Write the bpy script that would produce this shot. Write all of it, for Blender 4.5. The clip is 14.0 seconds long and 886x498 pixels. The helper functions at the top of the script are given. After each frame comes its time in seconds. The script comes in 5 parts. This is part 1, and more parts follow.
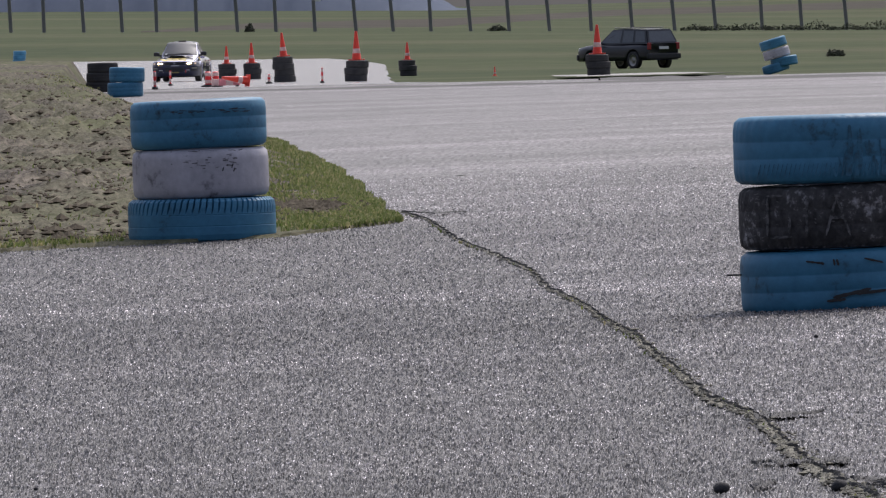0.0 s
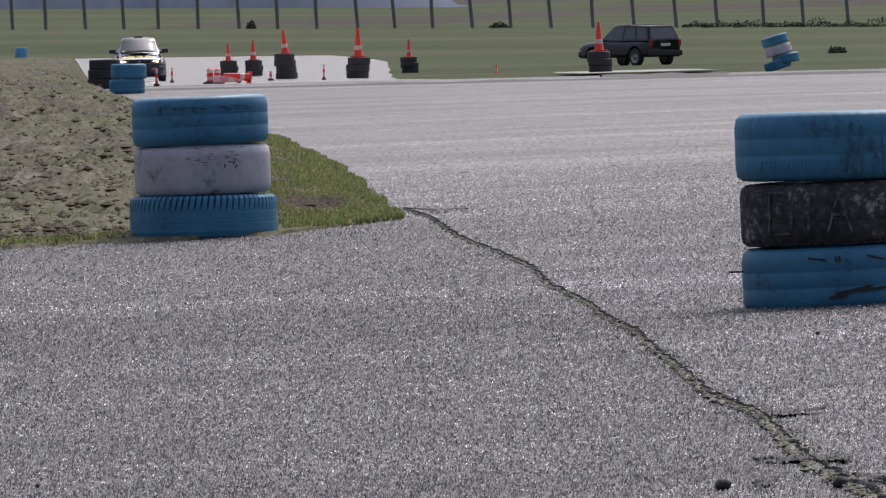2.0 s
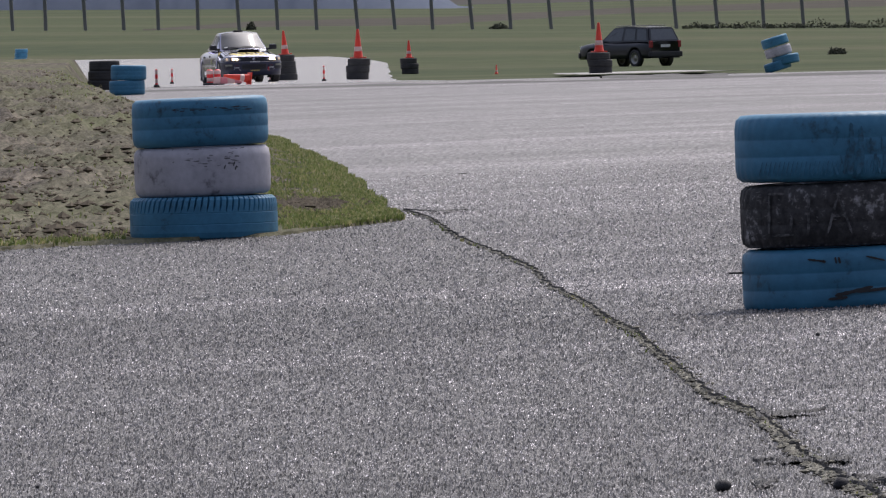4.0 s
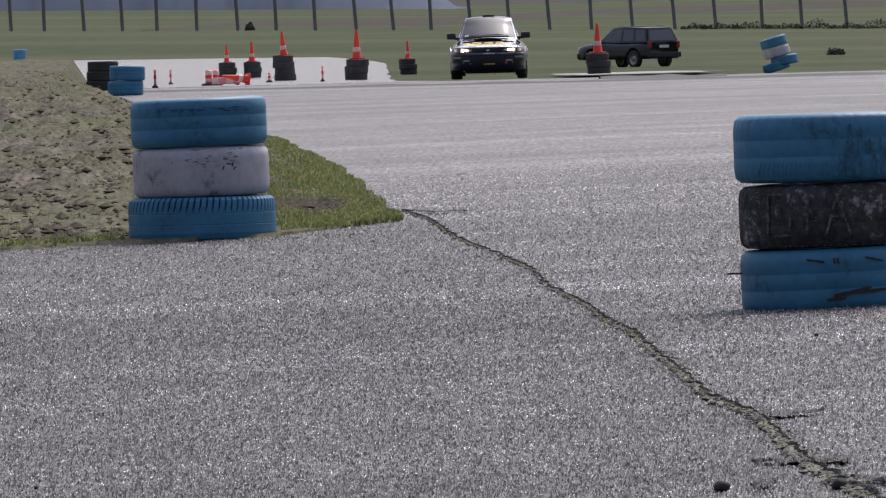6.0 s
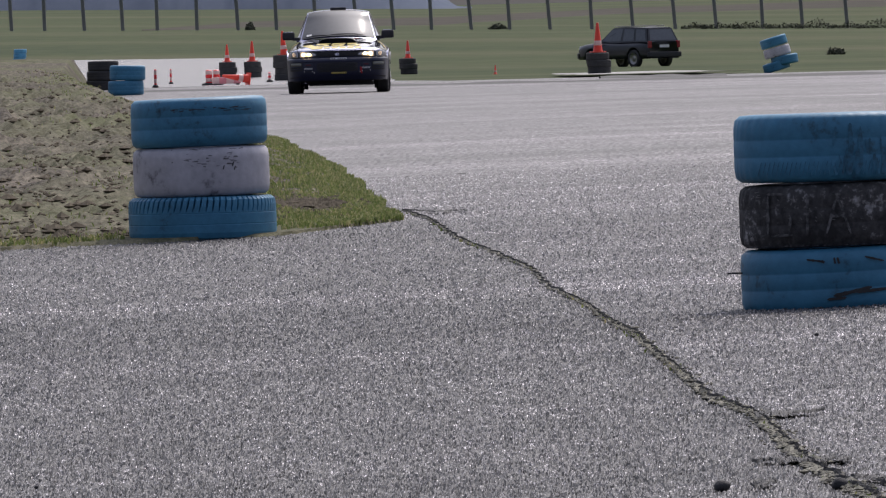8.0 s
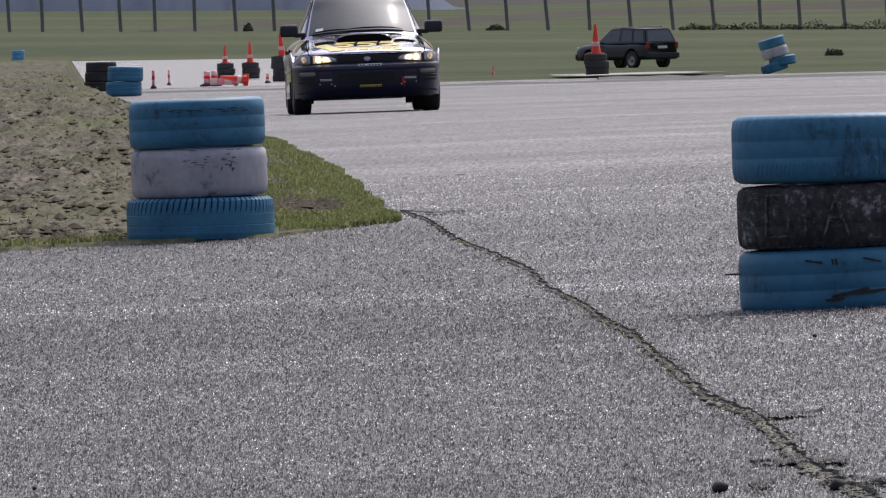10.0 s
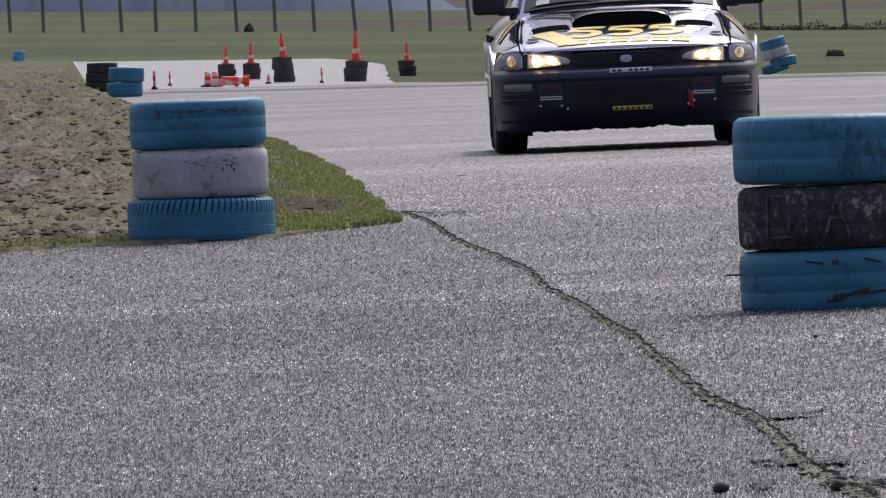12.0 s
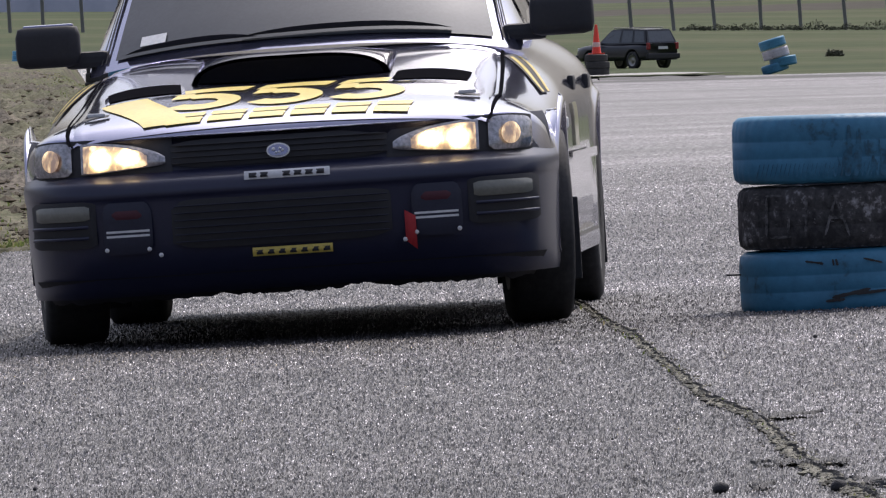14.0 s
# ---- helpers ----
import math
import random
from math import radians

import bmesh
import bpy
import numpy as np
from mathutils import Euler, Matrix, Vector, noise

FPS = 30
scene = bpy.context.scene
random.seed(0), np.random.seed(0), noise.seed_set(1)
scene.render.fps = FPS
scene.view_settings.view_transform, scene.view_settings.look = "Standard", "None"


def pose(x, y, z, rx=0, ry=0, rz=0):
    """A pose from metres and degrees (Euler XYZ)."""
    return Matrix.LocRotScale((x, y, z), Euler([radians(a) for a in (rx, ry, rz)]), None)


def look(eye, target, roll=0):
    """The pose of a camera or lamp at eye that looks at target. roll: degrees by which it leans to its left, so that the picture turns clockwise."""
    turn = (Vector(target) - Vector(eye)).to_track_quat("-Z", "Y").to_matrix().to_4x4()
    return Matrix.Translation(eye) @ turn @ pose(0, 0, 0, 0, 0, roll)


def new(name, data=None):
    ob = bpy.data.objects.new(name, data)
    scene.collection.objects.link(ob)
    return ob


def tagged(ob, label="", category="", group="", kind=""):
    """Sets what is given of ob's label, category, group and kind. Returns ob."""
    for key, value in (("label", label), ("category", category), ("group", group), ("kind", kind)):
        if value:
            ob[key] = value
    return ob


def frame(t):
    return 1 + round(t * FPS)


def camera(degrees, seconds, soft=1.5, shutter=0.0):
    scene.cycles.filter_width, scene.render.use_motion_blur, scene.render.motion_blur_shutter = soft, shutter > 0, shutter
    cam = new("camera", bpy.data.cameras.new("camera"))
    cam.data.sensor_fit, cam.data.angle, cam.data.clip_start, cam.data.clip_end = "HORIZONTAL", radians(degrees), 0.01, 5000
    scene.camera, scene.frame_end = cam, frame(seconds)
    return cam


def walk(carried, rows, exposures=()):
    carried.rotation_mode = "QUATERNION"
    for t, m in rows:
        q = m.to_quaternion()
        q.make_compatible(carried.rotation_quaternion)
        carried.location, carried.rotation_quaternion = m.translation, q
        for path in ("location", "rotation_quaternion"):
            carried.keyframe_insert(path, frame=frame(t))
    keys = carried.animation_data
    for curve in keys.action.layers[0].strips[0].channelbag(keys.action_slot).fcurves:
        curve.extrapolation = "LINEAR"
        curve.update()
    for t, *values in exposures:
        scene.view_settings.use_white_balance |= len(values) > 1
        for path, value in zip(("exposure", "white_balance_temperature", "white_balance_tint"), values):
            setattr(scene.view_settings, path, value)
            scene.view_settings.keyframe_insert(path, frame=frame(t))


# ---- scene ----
# ------------------------------------------------------------------ camera
DEPTH = 1.55                      # metres ahead for each step of the plan
LENS = 3.8625                     # a long telephoto
EYE = 0.90
cam = camera(LENS, 14.0, soft=1.25)


def view(dx, dy):
    # small drift of the tripod head, in thousandths of its field
    return pose(0, 0, EYE, 90 - 0.9392 + dy * 0.00246, 1.4, dx * 0.00246)


walk(cam, [
    (0.0, view(0, 0)), (0.5, view(2, 0)), (1.0, view(0, -5)), (1.5, view(0, -5)), (2.0, view(3, -5.5)), (2.5, view(1.5, -8)),
    (3.0, view(3, -6.5)), (5.5, view(2, -2)), (6.0, view(0.5, -2.5)), (6.5, view(-1.5, -3)), (7.0, view(1.5, -3)), (7.5, view(-0.5, -2)),
    (8.0, view(1, -3)), (10.5, view(-3, 0)), (11.0, view(-2.5, 1)), (11.5, view(-4.5, 0.5)), (12.0, view(-1, 0)), (12.5, view(-3.5, 1)),
    (13.0, view(-2.5, 0.3)), (13.5, view(-1, -1)), (14.0, view(-1.5, 0)),
], exposures=[(0.0, -0.25, 6850, 13.2), (13.3, -0.25, 6850, 13.2), (14.0, -0.05, 6850, 13.2)])

# ------------------------------------------------------------------ daylight
SUN_EL, SUN_AZ = 52, 20
world = bpy.data.worlds.new("world")
scene.world = world
world.use_nodes = True
wn = world.node_tree
sky = wn.nodes.new("ShaderNodeTexSky")
sky.sky_type = 'NISHITA'
sky.sun_disc = False
sky.sun_elevation = radians(SUN_EL)
sky.sun_rotation = radians(SUN_AZ)
sky.air_density, sky.dust_density, sky.ozone_density = 1.0, 10.0, 2.0
wn.nodes["Background"].inputs["Strength"].default_value = 0.145
veil = wn.nodes.new("ShaderNodeMix")      # thin high cloud whitens the whole sky
veil.data_type = 'RGBA'
veil.inputs[0].default_value = 0.12
veil.inputs[7].default_value = (8.6, 8.7, 9.3, 1)
cool = wn.nodes.new("ShaderNodeMix")      # the haze is white rather than yellow
cool.data_type, cool.blend_type = 'RGBA', 'MULTIPLY'
cool.inputs[0].default_value = 1.0
cool.inputs[7].default_value = (0.84, 0.97, 1.20, 1)
wn.links.new(sky.outputs["Color"], cool.inputs[6])
wn.links.new(cool.outputs[2], veil.inputs[6])
wn.links.new(veil.outputs[2], wn.nodes["Background"].inputs["Color"])
sun_data = bpy.data.lights.new("sun", 'SUN')
sun_data.energy, sun_data.angle, sun_data.color = 2.2, radians(0.6), (1.0, 0.95, 0.90)
sun = new("sun", sun_data)
sd = Vector((math.sin(radians(SUN_AZ)) * math.cos(radians(SUN_EL)), math.cos(radians(SUN_AZ)) * math.cos(radians(SUN_EL)), math.sin(radians(SUN_EL))))
sun.matrix_world = look(sd * 50, (0, 0, 0))


# ------------------------------------------------------------------ materials
def shader(name, rough=0.6, metal=0.0, spec=0.5):
    m = bpy.data.materials.new(name)
    m.use_nodes = True
    b = m.node_tree.nodes["Principled BSDF"]
    b.inputs["Roughness"].default_value = rough
    b.inputs["Metallic"].default_value = metal
    b.inputs["Specular IOR Level"].default_value = spec
    return m, m.node_tree, b


def texture(nt, scale, detail=4.0, kind="ShaderNodeTexNoise", stretch=(1, 1, 1), coords="Object", rough=0.6):
    tc = nt.nodes.new("ShaderNodeTexCoord")
    mp = nt.nodes.new("ShaderNodeMapping")
    mp.inputs["Scale"].default_value = stretch
    nt.links.new(tc.outputs[coords], mp.inputs["Vector"])
    tx = nt.nodes.new(kind)
    tx.inputs["Scale"].default_value = scale
    if kind == "ShaderNodeTexNoise":
        tx.inputs["Detail"].default_value = detail
        tx.inputs["Roughness"].default_value = rough
    nt.links.new(mp.outputs["Vector"], tx.inputs["Vector"])
    return tx.outputs["Fac"] if kind == "ShaderNodeTexNoise" else tx.outputs["Distance"]


def ramp(nt, fac, stops):
    r = nt.nodes.new("ShaderNodeValToRGB")
    e = r.color_ramp.elements
    while len(e) < len(stops):
        e.new(0.5)
    for k, (p, c) in zip(e, stops):
        k.position, k.color = p, (*c, 1)
    nt.links.new(fac, r.inputs["Fac"])
    return r.outputs["Color"]


def blend(nt, fac, a, b, kind='MIX'):
    m = nt.nodes.new("ShaderNodeMix")
    m.data_type, m.blend_type = 'RGBA', kind
    for k, s in ((0, fac), (6, a), (7, b)):
        if isinstance(s, (int, float)):
            m.inputs[k].default_value = s
        elif isinstance(s, tuple):
            m.inputs[k].default_value = (*s, 1)
        else:
            nt.links.new(s, m.inputs[k])
    return m.outputs[2]


def relief(nt, b, height, strength=0.4, distance=0.01):
    n = nt.nodes.new("ShaderNodeBump")
    n.inputs["Strength"].default_value = strength
    n.inputs["Distance"].default_value = distance
    nt.links.new(height, n.inputs["Height"])
    nt.links.new(n.outputs["Normal"], b.inputs["Normal"])


def mottled(name, stops, scale=6.0, rough=0.6, metal=0.0, spec=0.5, fine=60.0, bump=0.2, dist=0.004, fine_mix=0.5, coords="Object", coat=0.0, stretch=(1, 1, 1)):
    """A surface with broad stains and fine grain."""
    m, nt, b = shader(name, rough, metal, spec)
    big = texture(nt, scale, 5, coords=coords, stretch=stretch)
    small = texture(nt, fine, 3, coords=coords, stretch=stretch)
    mix = nt.nodes.new("ShaderNodeMix")
    mix.inputs[0].default_value = fine_mix
    nt.links.new(big, mix.inputs[2])
    nt.links.new(small, mix.inputs[3])
    nt.links.new(ramp(nt, mix.outputs[0], stops), b.inputs["Base Color"])
    if bump:
        relief(nt, b, small, bump, dist)
    b.inputs["Coat Weight"].default_value = coat
    b.inputs["Coat Roughness"].default_value = 0.05
    return m


def plain(name, col, rough=0.5, metal=0.0, spec=0.5, var=0.12, scale=9.0, coat=0.0):
    lo = tuple(c * (1 - var) for c in col)
    hi = tuple(min(1, c * (1 + var)) for c in col)
    return mottled(name, [(0.35, lo), (0.65, hi)], scale, rough, metal, spec, 80, 0.05, 0.001, coat=coat)


def glowing(name, col, power, base=(0.8, 0.8, 0.8), rough=0.2):
    m, nt, b = shader(name, rough)
    b.inputs["Base Color"].default_value = (*base, 1)
    b.inputs["Emission Color"].default_value = (*col, 1)
    b.inputs["Emission Strength"].default_value = power
    return m


def asphalt_material(name="asphalt", age=1.0):
    m, nt, b = shader(name, 0.55, 0, 0.35)
    chips = texture(nt, 95, kind="ShaderNodeTexVoronoi")
    grain = texture(nt, 60, 2, rough=0.7)
    patch = texture(nt, 0.35, 6, stretch=(1, 0.25, 1))
    streak = texture(nt, 0.7, 6, stretch=(0.16, 1.2, 1))
    band = texture(nt, 0.16, 6, stretch=(0.3, 1.0, 1), rough=0.7)
    tone = ramp(nt, grain, [(0.38, (0.014, 0.014, 0.015)), (0.49, (0.06, 0.059, 0.062)), (0.57, (0.18, 0.176, 0.18)), (0.65, (0.62, 0.61, 0.61))])
    tone = blend(nt, 1.0, tone, ramp(nt, patch, [(0.3, (0.72, 0.70, 0.72)), (0.7, (1.15, 1.13, 1.13))]), 'MULTIPLY')
    tone = blend(nt, 1.0, tone, ramp(nt, streak, [(0.36, (0.62, 0.62, 0.64)), (0.52, (0.97, 0.97, 0.97)), (0.66, (1.30, 1.29, 1.29))]), 'MULTIPLY')
    tone = blend(nt, 1.0, tone, ramp(nt, band, [(0.38, (0.60, 0.59, 0.61)), (0.5, (0.95, 0.95, 0.95)), (0.64, (1.38, 1.36, 1.36))]), 'MULTIPLY')
    tone = blend(nt, 1.0, tone, (age, age * 0.99, age), 'MULTIPLY')
    nt.links.new(tone, b.inputs["Base Color"])
    relief(nt, b, chips, 0.5, 0.006)
    return m


def earth_material():
    m, nt, b = shader("earth", 0.95, 0, 0.2)
    a = texture(nt, 4.5, 8, stretch=(1, 0.35, 1), rough=0.7)
    c = texture(nt, 30, 5, stretch=(1, 0.5, 1))
    g = texture(nt, 0.28, 5, stretch=(1.0, 0.35, 1))
    tone = ramp(nt, a, [(0.40, (0.016, 0.014, 0.010)), (0.48, (0.052, 0.044, 0.032)), (0.56, (0.12, 0.101, 0.077)), (0.66, (0.27, 0.233, 0.183))])
    tone = blend(nt, 0.5, tone, ramp(nt, c, [(0.40, (0.028, 0.023, 0.017)), (0.62, (0.21, 0.182, 0.142))]))
    k = ramp(nt, g, [(0.44, (0, 0, 0)), (0.62, (0.5, 0.5, 0.5))])
    tone = blend(nt, k, tone, (0.10, 0.12, 0.035))
    nt.links.new(tone, b.inputs["Base Color"])
    relief(nt, b, c, 0.6, 0.03)
    return m


def field_material():
    m, nt, b = shader("field_grass", 0.95, 0, 0.15)
    a = texture(nt, 0.022, 6, stretch=(0.35, 0.8, 1))
    c = texture(nt, 0.5, 5, stretch=(1, 0.4, 1))
    tone = ramp(nt, a, [(0.36, (0.030, 0.048, 0.015)), (0.5, (0.048, 0.066, 0.022)), (0.64, (0.092, 0.088, 0.046))])
    tone = blend(nt, 0.4, tone, ramp(nt, c, [(0.3, (0.026, 0.040, 0.013)), (0.7, (0.074, 0.086, 0.038))]))
    nt.links.new(tone, b.inputs["Base Color"])
    relief(nt, b, c, 0.5, 0.3)
    return m


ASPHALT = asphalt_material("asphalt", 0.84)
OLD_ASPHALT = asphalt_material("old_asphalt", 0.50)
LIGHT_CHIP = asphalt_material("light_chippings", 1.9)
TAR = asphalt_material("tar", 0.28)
EARTH = earth_material()
FIELD = field_material()
STUBBLE = mottled("stubble", [(0.35, (0.045, 0.040, 0.033)), (0.65, (0.080, 0.071, 0.058))], 0.05, 0.95, spec=0.1, fine=0.6, bump=0.3, dist=0.2)
# pale and glossy to stand for sky glare off dry concrete
APRON = mottled("glare_concrete", [(0.3, (0.42, 0.41, 0.42)), (0.7, (0.6, 0.59, 0.6))], 0.08, 0.16, spec=0.6, fine=0.5, bump=0.15, dist=0.05)
CONCRETE = mottled("concrete", [(0.3, (0.17, 0.165, 0.155)), (0.7, (0.33, 0.32, 0.30))], 0.5, 0.7, fine=6, bump=0.3, dist=0.01)
BLUE_PAINT = mottled("blue_paint", [(0.33, (0.012, 0.05, 0.075)), (0.42, (0.030, 0.165, 0.275)), (0.7, (0.052, 0.255, 0.42))], 3.0, 0.55, fine=35, bump=0.35, dist=0.003, fine_mix=0.35)
WHITE_PAINT = mottled("white_paint", [(0.33, (0.06, 0.055, 0.06)), (0.43, (0.40, 0.385, 0.42)), (0.7, (0.60, 0.575, 0.62))], 4.0, 0.6, fine=30, bump=0.3, dist=0.003, fine_mix=0.3)
RUBBER = mottled("rubber", [(0.3, (0.024, 0.024, 0.025)), (0.7, (0.058, 0.056, 0.056))], 6, 0.75, spec=0.4, fine=50, bump=0.4, dist=0.003)
WORN_RUBBER = mottled("worn_rubber", [(0.40, (0.030, 0.029, 0.030)), (0.54, (0.075, 0.072, 0.072)), (0.64, (0.40, 0.39, 0.39))], 5, 0.8, spec=0.3, fine=45, bump=0.5, dist=0.004, fine_mix=0.45)
SMUDGE = mottled("smudge", [(0.35, (0.10, 0.095, 0.10)), (0.65, (0.24, 0.23, 0.25))], 12, 0.7, fine=60)
BLUE_GRIME = mottled("blue_grime", [(0.36, (0.016, 0.060, 0.095)), (0.64, (0.040, 0.19, 0.31))], 9, 0.7, fine=60)
CHALK = mottled("chalk_paint", [(0.42, (0.025, 0.025, 0.025)), (0.62, (0.19, 0.185, 0.185))], 14, 0.8, fine=60, bump=0.2)
ORANGE = mottled("cone_plastic", [(0.3, (0.72, 0.035, 0.02)), (0.7, (0.88, 0.07, 0.03))], 5, 0.45, fine=40, bump=0.1)
CONE_WHITE = plain("cone_sleeve", (0.72, 0.48, 0.44), 0.4)
# post wood greyed lighter, standing for haze over the distance
HAZED_WOOD = mottled("hazed_wood", [(0.3, (0.15, 0.146, 0.140)), (0.7, (0.28, 0.272, 0.262))], 3, 0.9, fine=30, stretch=(1, 1, 0.2))
SIGN_WHITE = plain("sign_white", (0.8, 0.8, 0.8), 0.5)
RED_PLASTIC = plain("red_plastic", (0.8, 0.03, 0.03), 0.4)
PINK_TAPE = plain("tape", (0.75, 0.25, 0.27), 0.5)
LEAF = mottled("weed_leaf", [(0.3, (0.05, 0.056, 0.040)), (0.7, (0.10, 0.108, 0.075))], 4, 0.8, spec=0.2)
# leaf colour carries the blue haze of the distant air
HAZED_LEAF = mottled("hazed_leaf", [(0.3, (0.085, 0.105, 0.15)), (0.7, (0.115, 0.14, 0.19))], 0.02, 0.9, spec=0.1, fine=0.3, bump=0.0)


def grass_material():
    m, nt, b = shader("grass_blade", 0.6, 0, 0.25)
    g = nt.nodes.new("ShaderNodeNewGeometry")
    tone = ramp(nt, g.outputs["Random Per Island"], [(0.0, (0.10, 0.14, 0.040)), (0.55, (0.19, 0.235, 0.076)), (0.82, (0.29, 0.28, 0.13)), (1.0, (0.40, 0.35, 0.20))])
    nt.links.new(tone, b.inputs["Base Color"])
    t = nt.nodes.new("ShaderNodeBsdfTranslucent")
    nt.links.new(tone, t.inputs["Color"])
    mx = nt.nodes.new("ShaderNodeMixShader")
    mx.inputs["Fac"].default_value = 0.45
    nt.links.new(b.outputs["BSDF"], mx.inputs[1])
    nt.links.new(t.outputs["BSDF"], mx.inputs[2])
    nt.links.new(mx.outputs["Shader"], nt.nodes["Material Output"].inputs["Surface"])
    return m


GRASS = grass_material()

# ------------------------------------------------------------------ mesh helpers


def mesh_from(name, verts, faces, mat=None, smooth=False):
    me = bpy.data.meshes.new(name)
    me.from_pydata([tuple(v) for v in verts], [], faces)
    me.update()
    if mat:
        me.materials.append(mat)
    if smooth:
        me.polygons.foreach_set("use_smooth", [True] * len(me.polygons))
    return me


def part(name, bm, mat, parent=None, label="", smooth=False):
    me = bpy.data.meshes.new(name)
    bm.to_mesh(me)
    bm.free()
    me.materials.append(mat)
    if smooth:
        me.polygons.foreach_set("use_smooth", [True] * len(me.polygons))
    ob = new(name, me)
    ob.parent = parent
    if label:
        tagged(ob, label)
    return ob


def meshpart(name, me, parent=None, label="", m=None):
    ob = new(name, me)
    ob.parent = parent
    if m is not None:
        ob.matrix_basis = m
    if label:
        tagged(ob, label)
    return ob


def empty(name, m, label, category, group="", kind=""):
    e = new(name)
    e.matrix_basis = m
    return tagged(e, label, category, group, kind)


def sheet(name, xs, ys, height, mat, smooth=True):
    """A height sheet over the rows ys and columns xs (xs may be a 2D array, one row of columns for each y)."""
    ys = np.asarray(ys, float)
    xs = np.asarray(xs, float)
    X = xs if xs.ndim == 2 else np.repeat(xs[None, :], len(ys), 0)
    Y = np.repeat(ys[:, None], X.shape[1], 1)
    Z = height(X, Y)
    n, k = X.shape
    me = bpy.data.meshes.new(name)
    me.vertices.add(n * k)
    me.vertices.foreach_set("co", np.stack([X, Y, Z], -1).astype(np.float32).ravel())
    i = (np.arange(n - 1)[:, None] * k + np.arange(k - 1)[None, :]).ravel()
    quads = np.stack([i, i + 1, i + k + 1, i + k], -1).astype(np.int32)
    me.loops.add(quads.size)
    me.loops.foreach_set("vertex_index", quads.ravel())
    me.polygons.add(len(quads))
    me.polygons.foreach_set("loop_start", np.arange(len(quads), dtype=np.int32) * 4)
    me.polygons.foreach_set("use_smooth", np.full(len(quads), smooth))
    me.update(calc_edges=True)
    me.materials.append(mat)
    return new(name, me)


def lathe(profile, n=40, mat=None, name="lathe"):
    """A closed ring or vessel turned about z from (radius, height) pairs."""
    verts, faces = [], []
    k = len(profile)
    for i in range(n):
        a = 2 * math.pi * i / n
        for r, z in profile:
            verts.append((r * math.cos(a), r * math.sin(a), z))
    for i in range(n):
        for j in range(k - 1):
            a, b = i * k + j, ((i + 1) % n) * k + j
            faces.append((a, b, b + 1, a + 1))
    return mesh_from(name, verts, faces, mat, True)


def box_bm(size, at=(0, 0, 0), bevel=0.0, turn=None):
    bm = bmesh.new()
    bmesh.ops.create_cube(bm, size=1)
    bmesh.ops.scale(bm, vec=size, verts=bm.verts)
    if bevel:
        bmesh.ops.bevel(bm, geom=list(bm.edges), offset=bevel, segments=2, affect='EDGES', profile=0.6)
    if turn is not None:
        bmesh.ops.transform(bm, matrix=turn, verts=bm.verts)
    bmesh.ops.translate(bm, vec=at, verts=bm.verts)
    return bm


# ------------------------------------------------------------------ the ground
# height along the track (metres ahead, metres up): a low crest, a shallow hollow, then a rising field
PROFILE = [(-400, -0.1), (0, -0.05), (20, -0.03), (27, -0.012), (32, 0.01), (38, 0.08), (46, 0.125), (58, 0.128), (70, 0.112), (88, 0.058), (115, -0.022), (150, -0.075), (172, -0.10),
           (205, -0.24), (250, -0.42), (300, -0.57), (345, -0.60), (400, -0.42), (480, 0.05), (640, 1.10), (800, 2.05), (1000, 3.2), (1150, 4.1), (1300, 5.0), (1500, 5.5), (1900, 6.0), (3000, 7.0), (9000, 8.0)]
PY = np.array([p[0] for p in PROFILE], float)
PZ = np.array([p[1] for p in PROFILE], float)
_d = np.diff(PZ) / np.diff(PY)
PM = np.concatenate([[_d[0]], [(2 * a * b / (a + b) if a * b > 0 else 0.0) for a, b in zip(_d[:-1], _d[1:])], [_d[-1]]])


def gz(x, y):
    x = np.asarray(x, float)
    y = np.clip(np.asarray(y, float), -400, 9000)
    i = np.clip(np.searchsorted(PY, y) - 1, 0, len(PY) - 2)
    h = PY[i + 1] - PY[i]
    t = (y - PY[i]) / h
    z = (2 * t**3 - 3 * t**2 + 1) * PZ[i] + (t**3 - 2 * t**2 + t) * h * PM[i] + (3 * t**2 - 2 * t**3) * PZ[i + 1] + (t**3 - t**2) * h * PM[i + 1]
    # the track falls gently to one side near the camera
    near = np.tanh(x / 3.0) * 3.0 * 0.028 * np.clip(1 - (np.abs(y) - 28) / 125, 0, 1)
    # and the far fields fall the other way
    fall = np.where(x > 0, 1 - 0.9 * np.clip((y - 850) / 400, 0, 1), 1.0)
    return z + near - np.tanh(x / 150.0) * 150.0 * 0.0215 * np.clip((y - 250) / 350, 0, 1) * fall


def gzf(x, y):
    return float(gz(x, y))


def wander(t, seed, amp):
    """Smooth uneven line, for broken edges."""
    return amp * noise.fractal((t * 1.0, seed * 7.3, 0.0), 1.0, 2.0, 4)


def lattice(x, y, seed):
    """Smooth value noise over arrays, 0 to 1."""
    xi, yi = np.floor(x).astype(np.int64), np.floor(y).astype(np.int64)
    fx, fy = x - xi, y - yi
    fx, fy = fx * fx * (3 - 2 * fx), fy * fy * (3 - 2 * fy)

    def h(i, j):
        n = (i * 374761393 + j * 668265263 + seed * 144665) & 0x7FFFFFFF
        n = ((n ^ (n >> 13)) * 1274126177) & 0x7FFFFFFF
        return ((n ^ (n >> 16)) & 0xFFFF) / 65535.0

    a, b, c, d = h(xi, yi), h(xi + 1, yi), h(xi, yi + 1), h(xi + 1, yi + 1)
    return (a * (1 - fx) + b * fx) * (1 - fy) + (c * (1 - fx) + d * fx) * fy


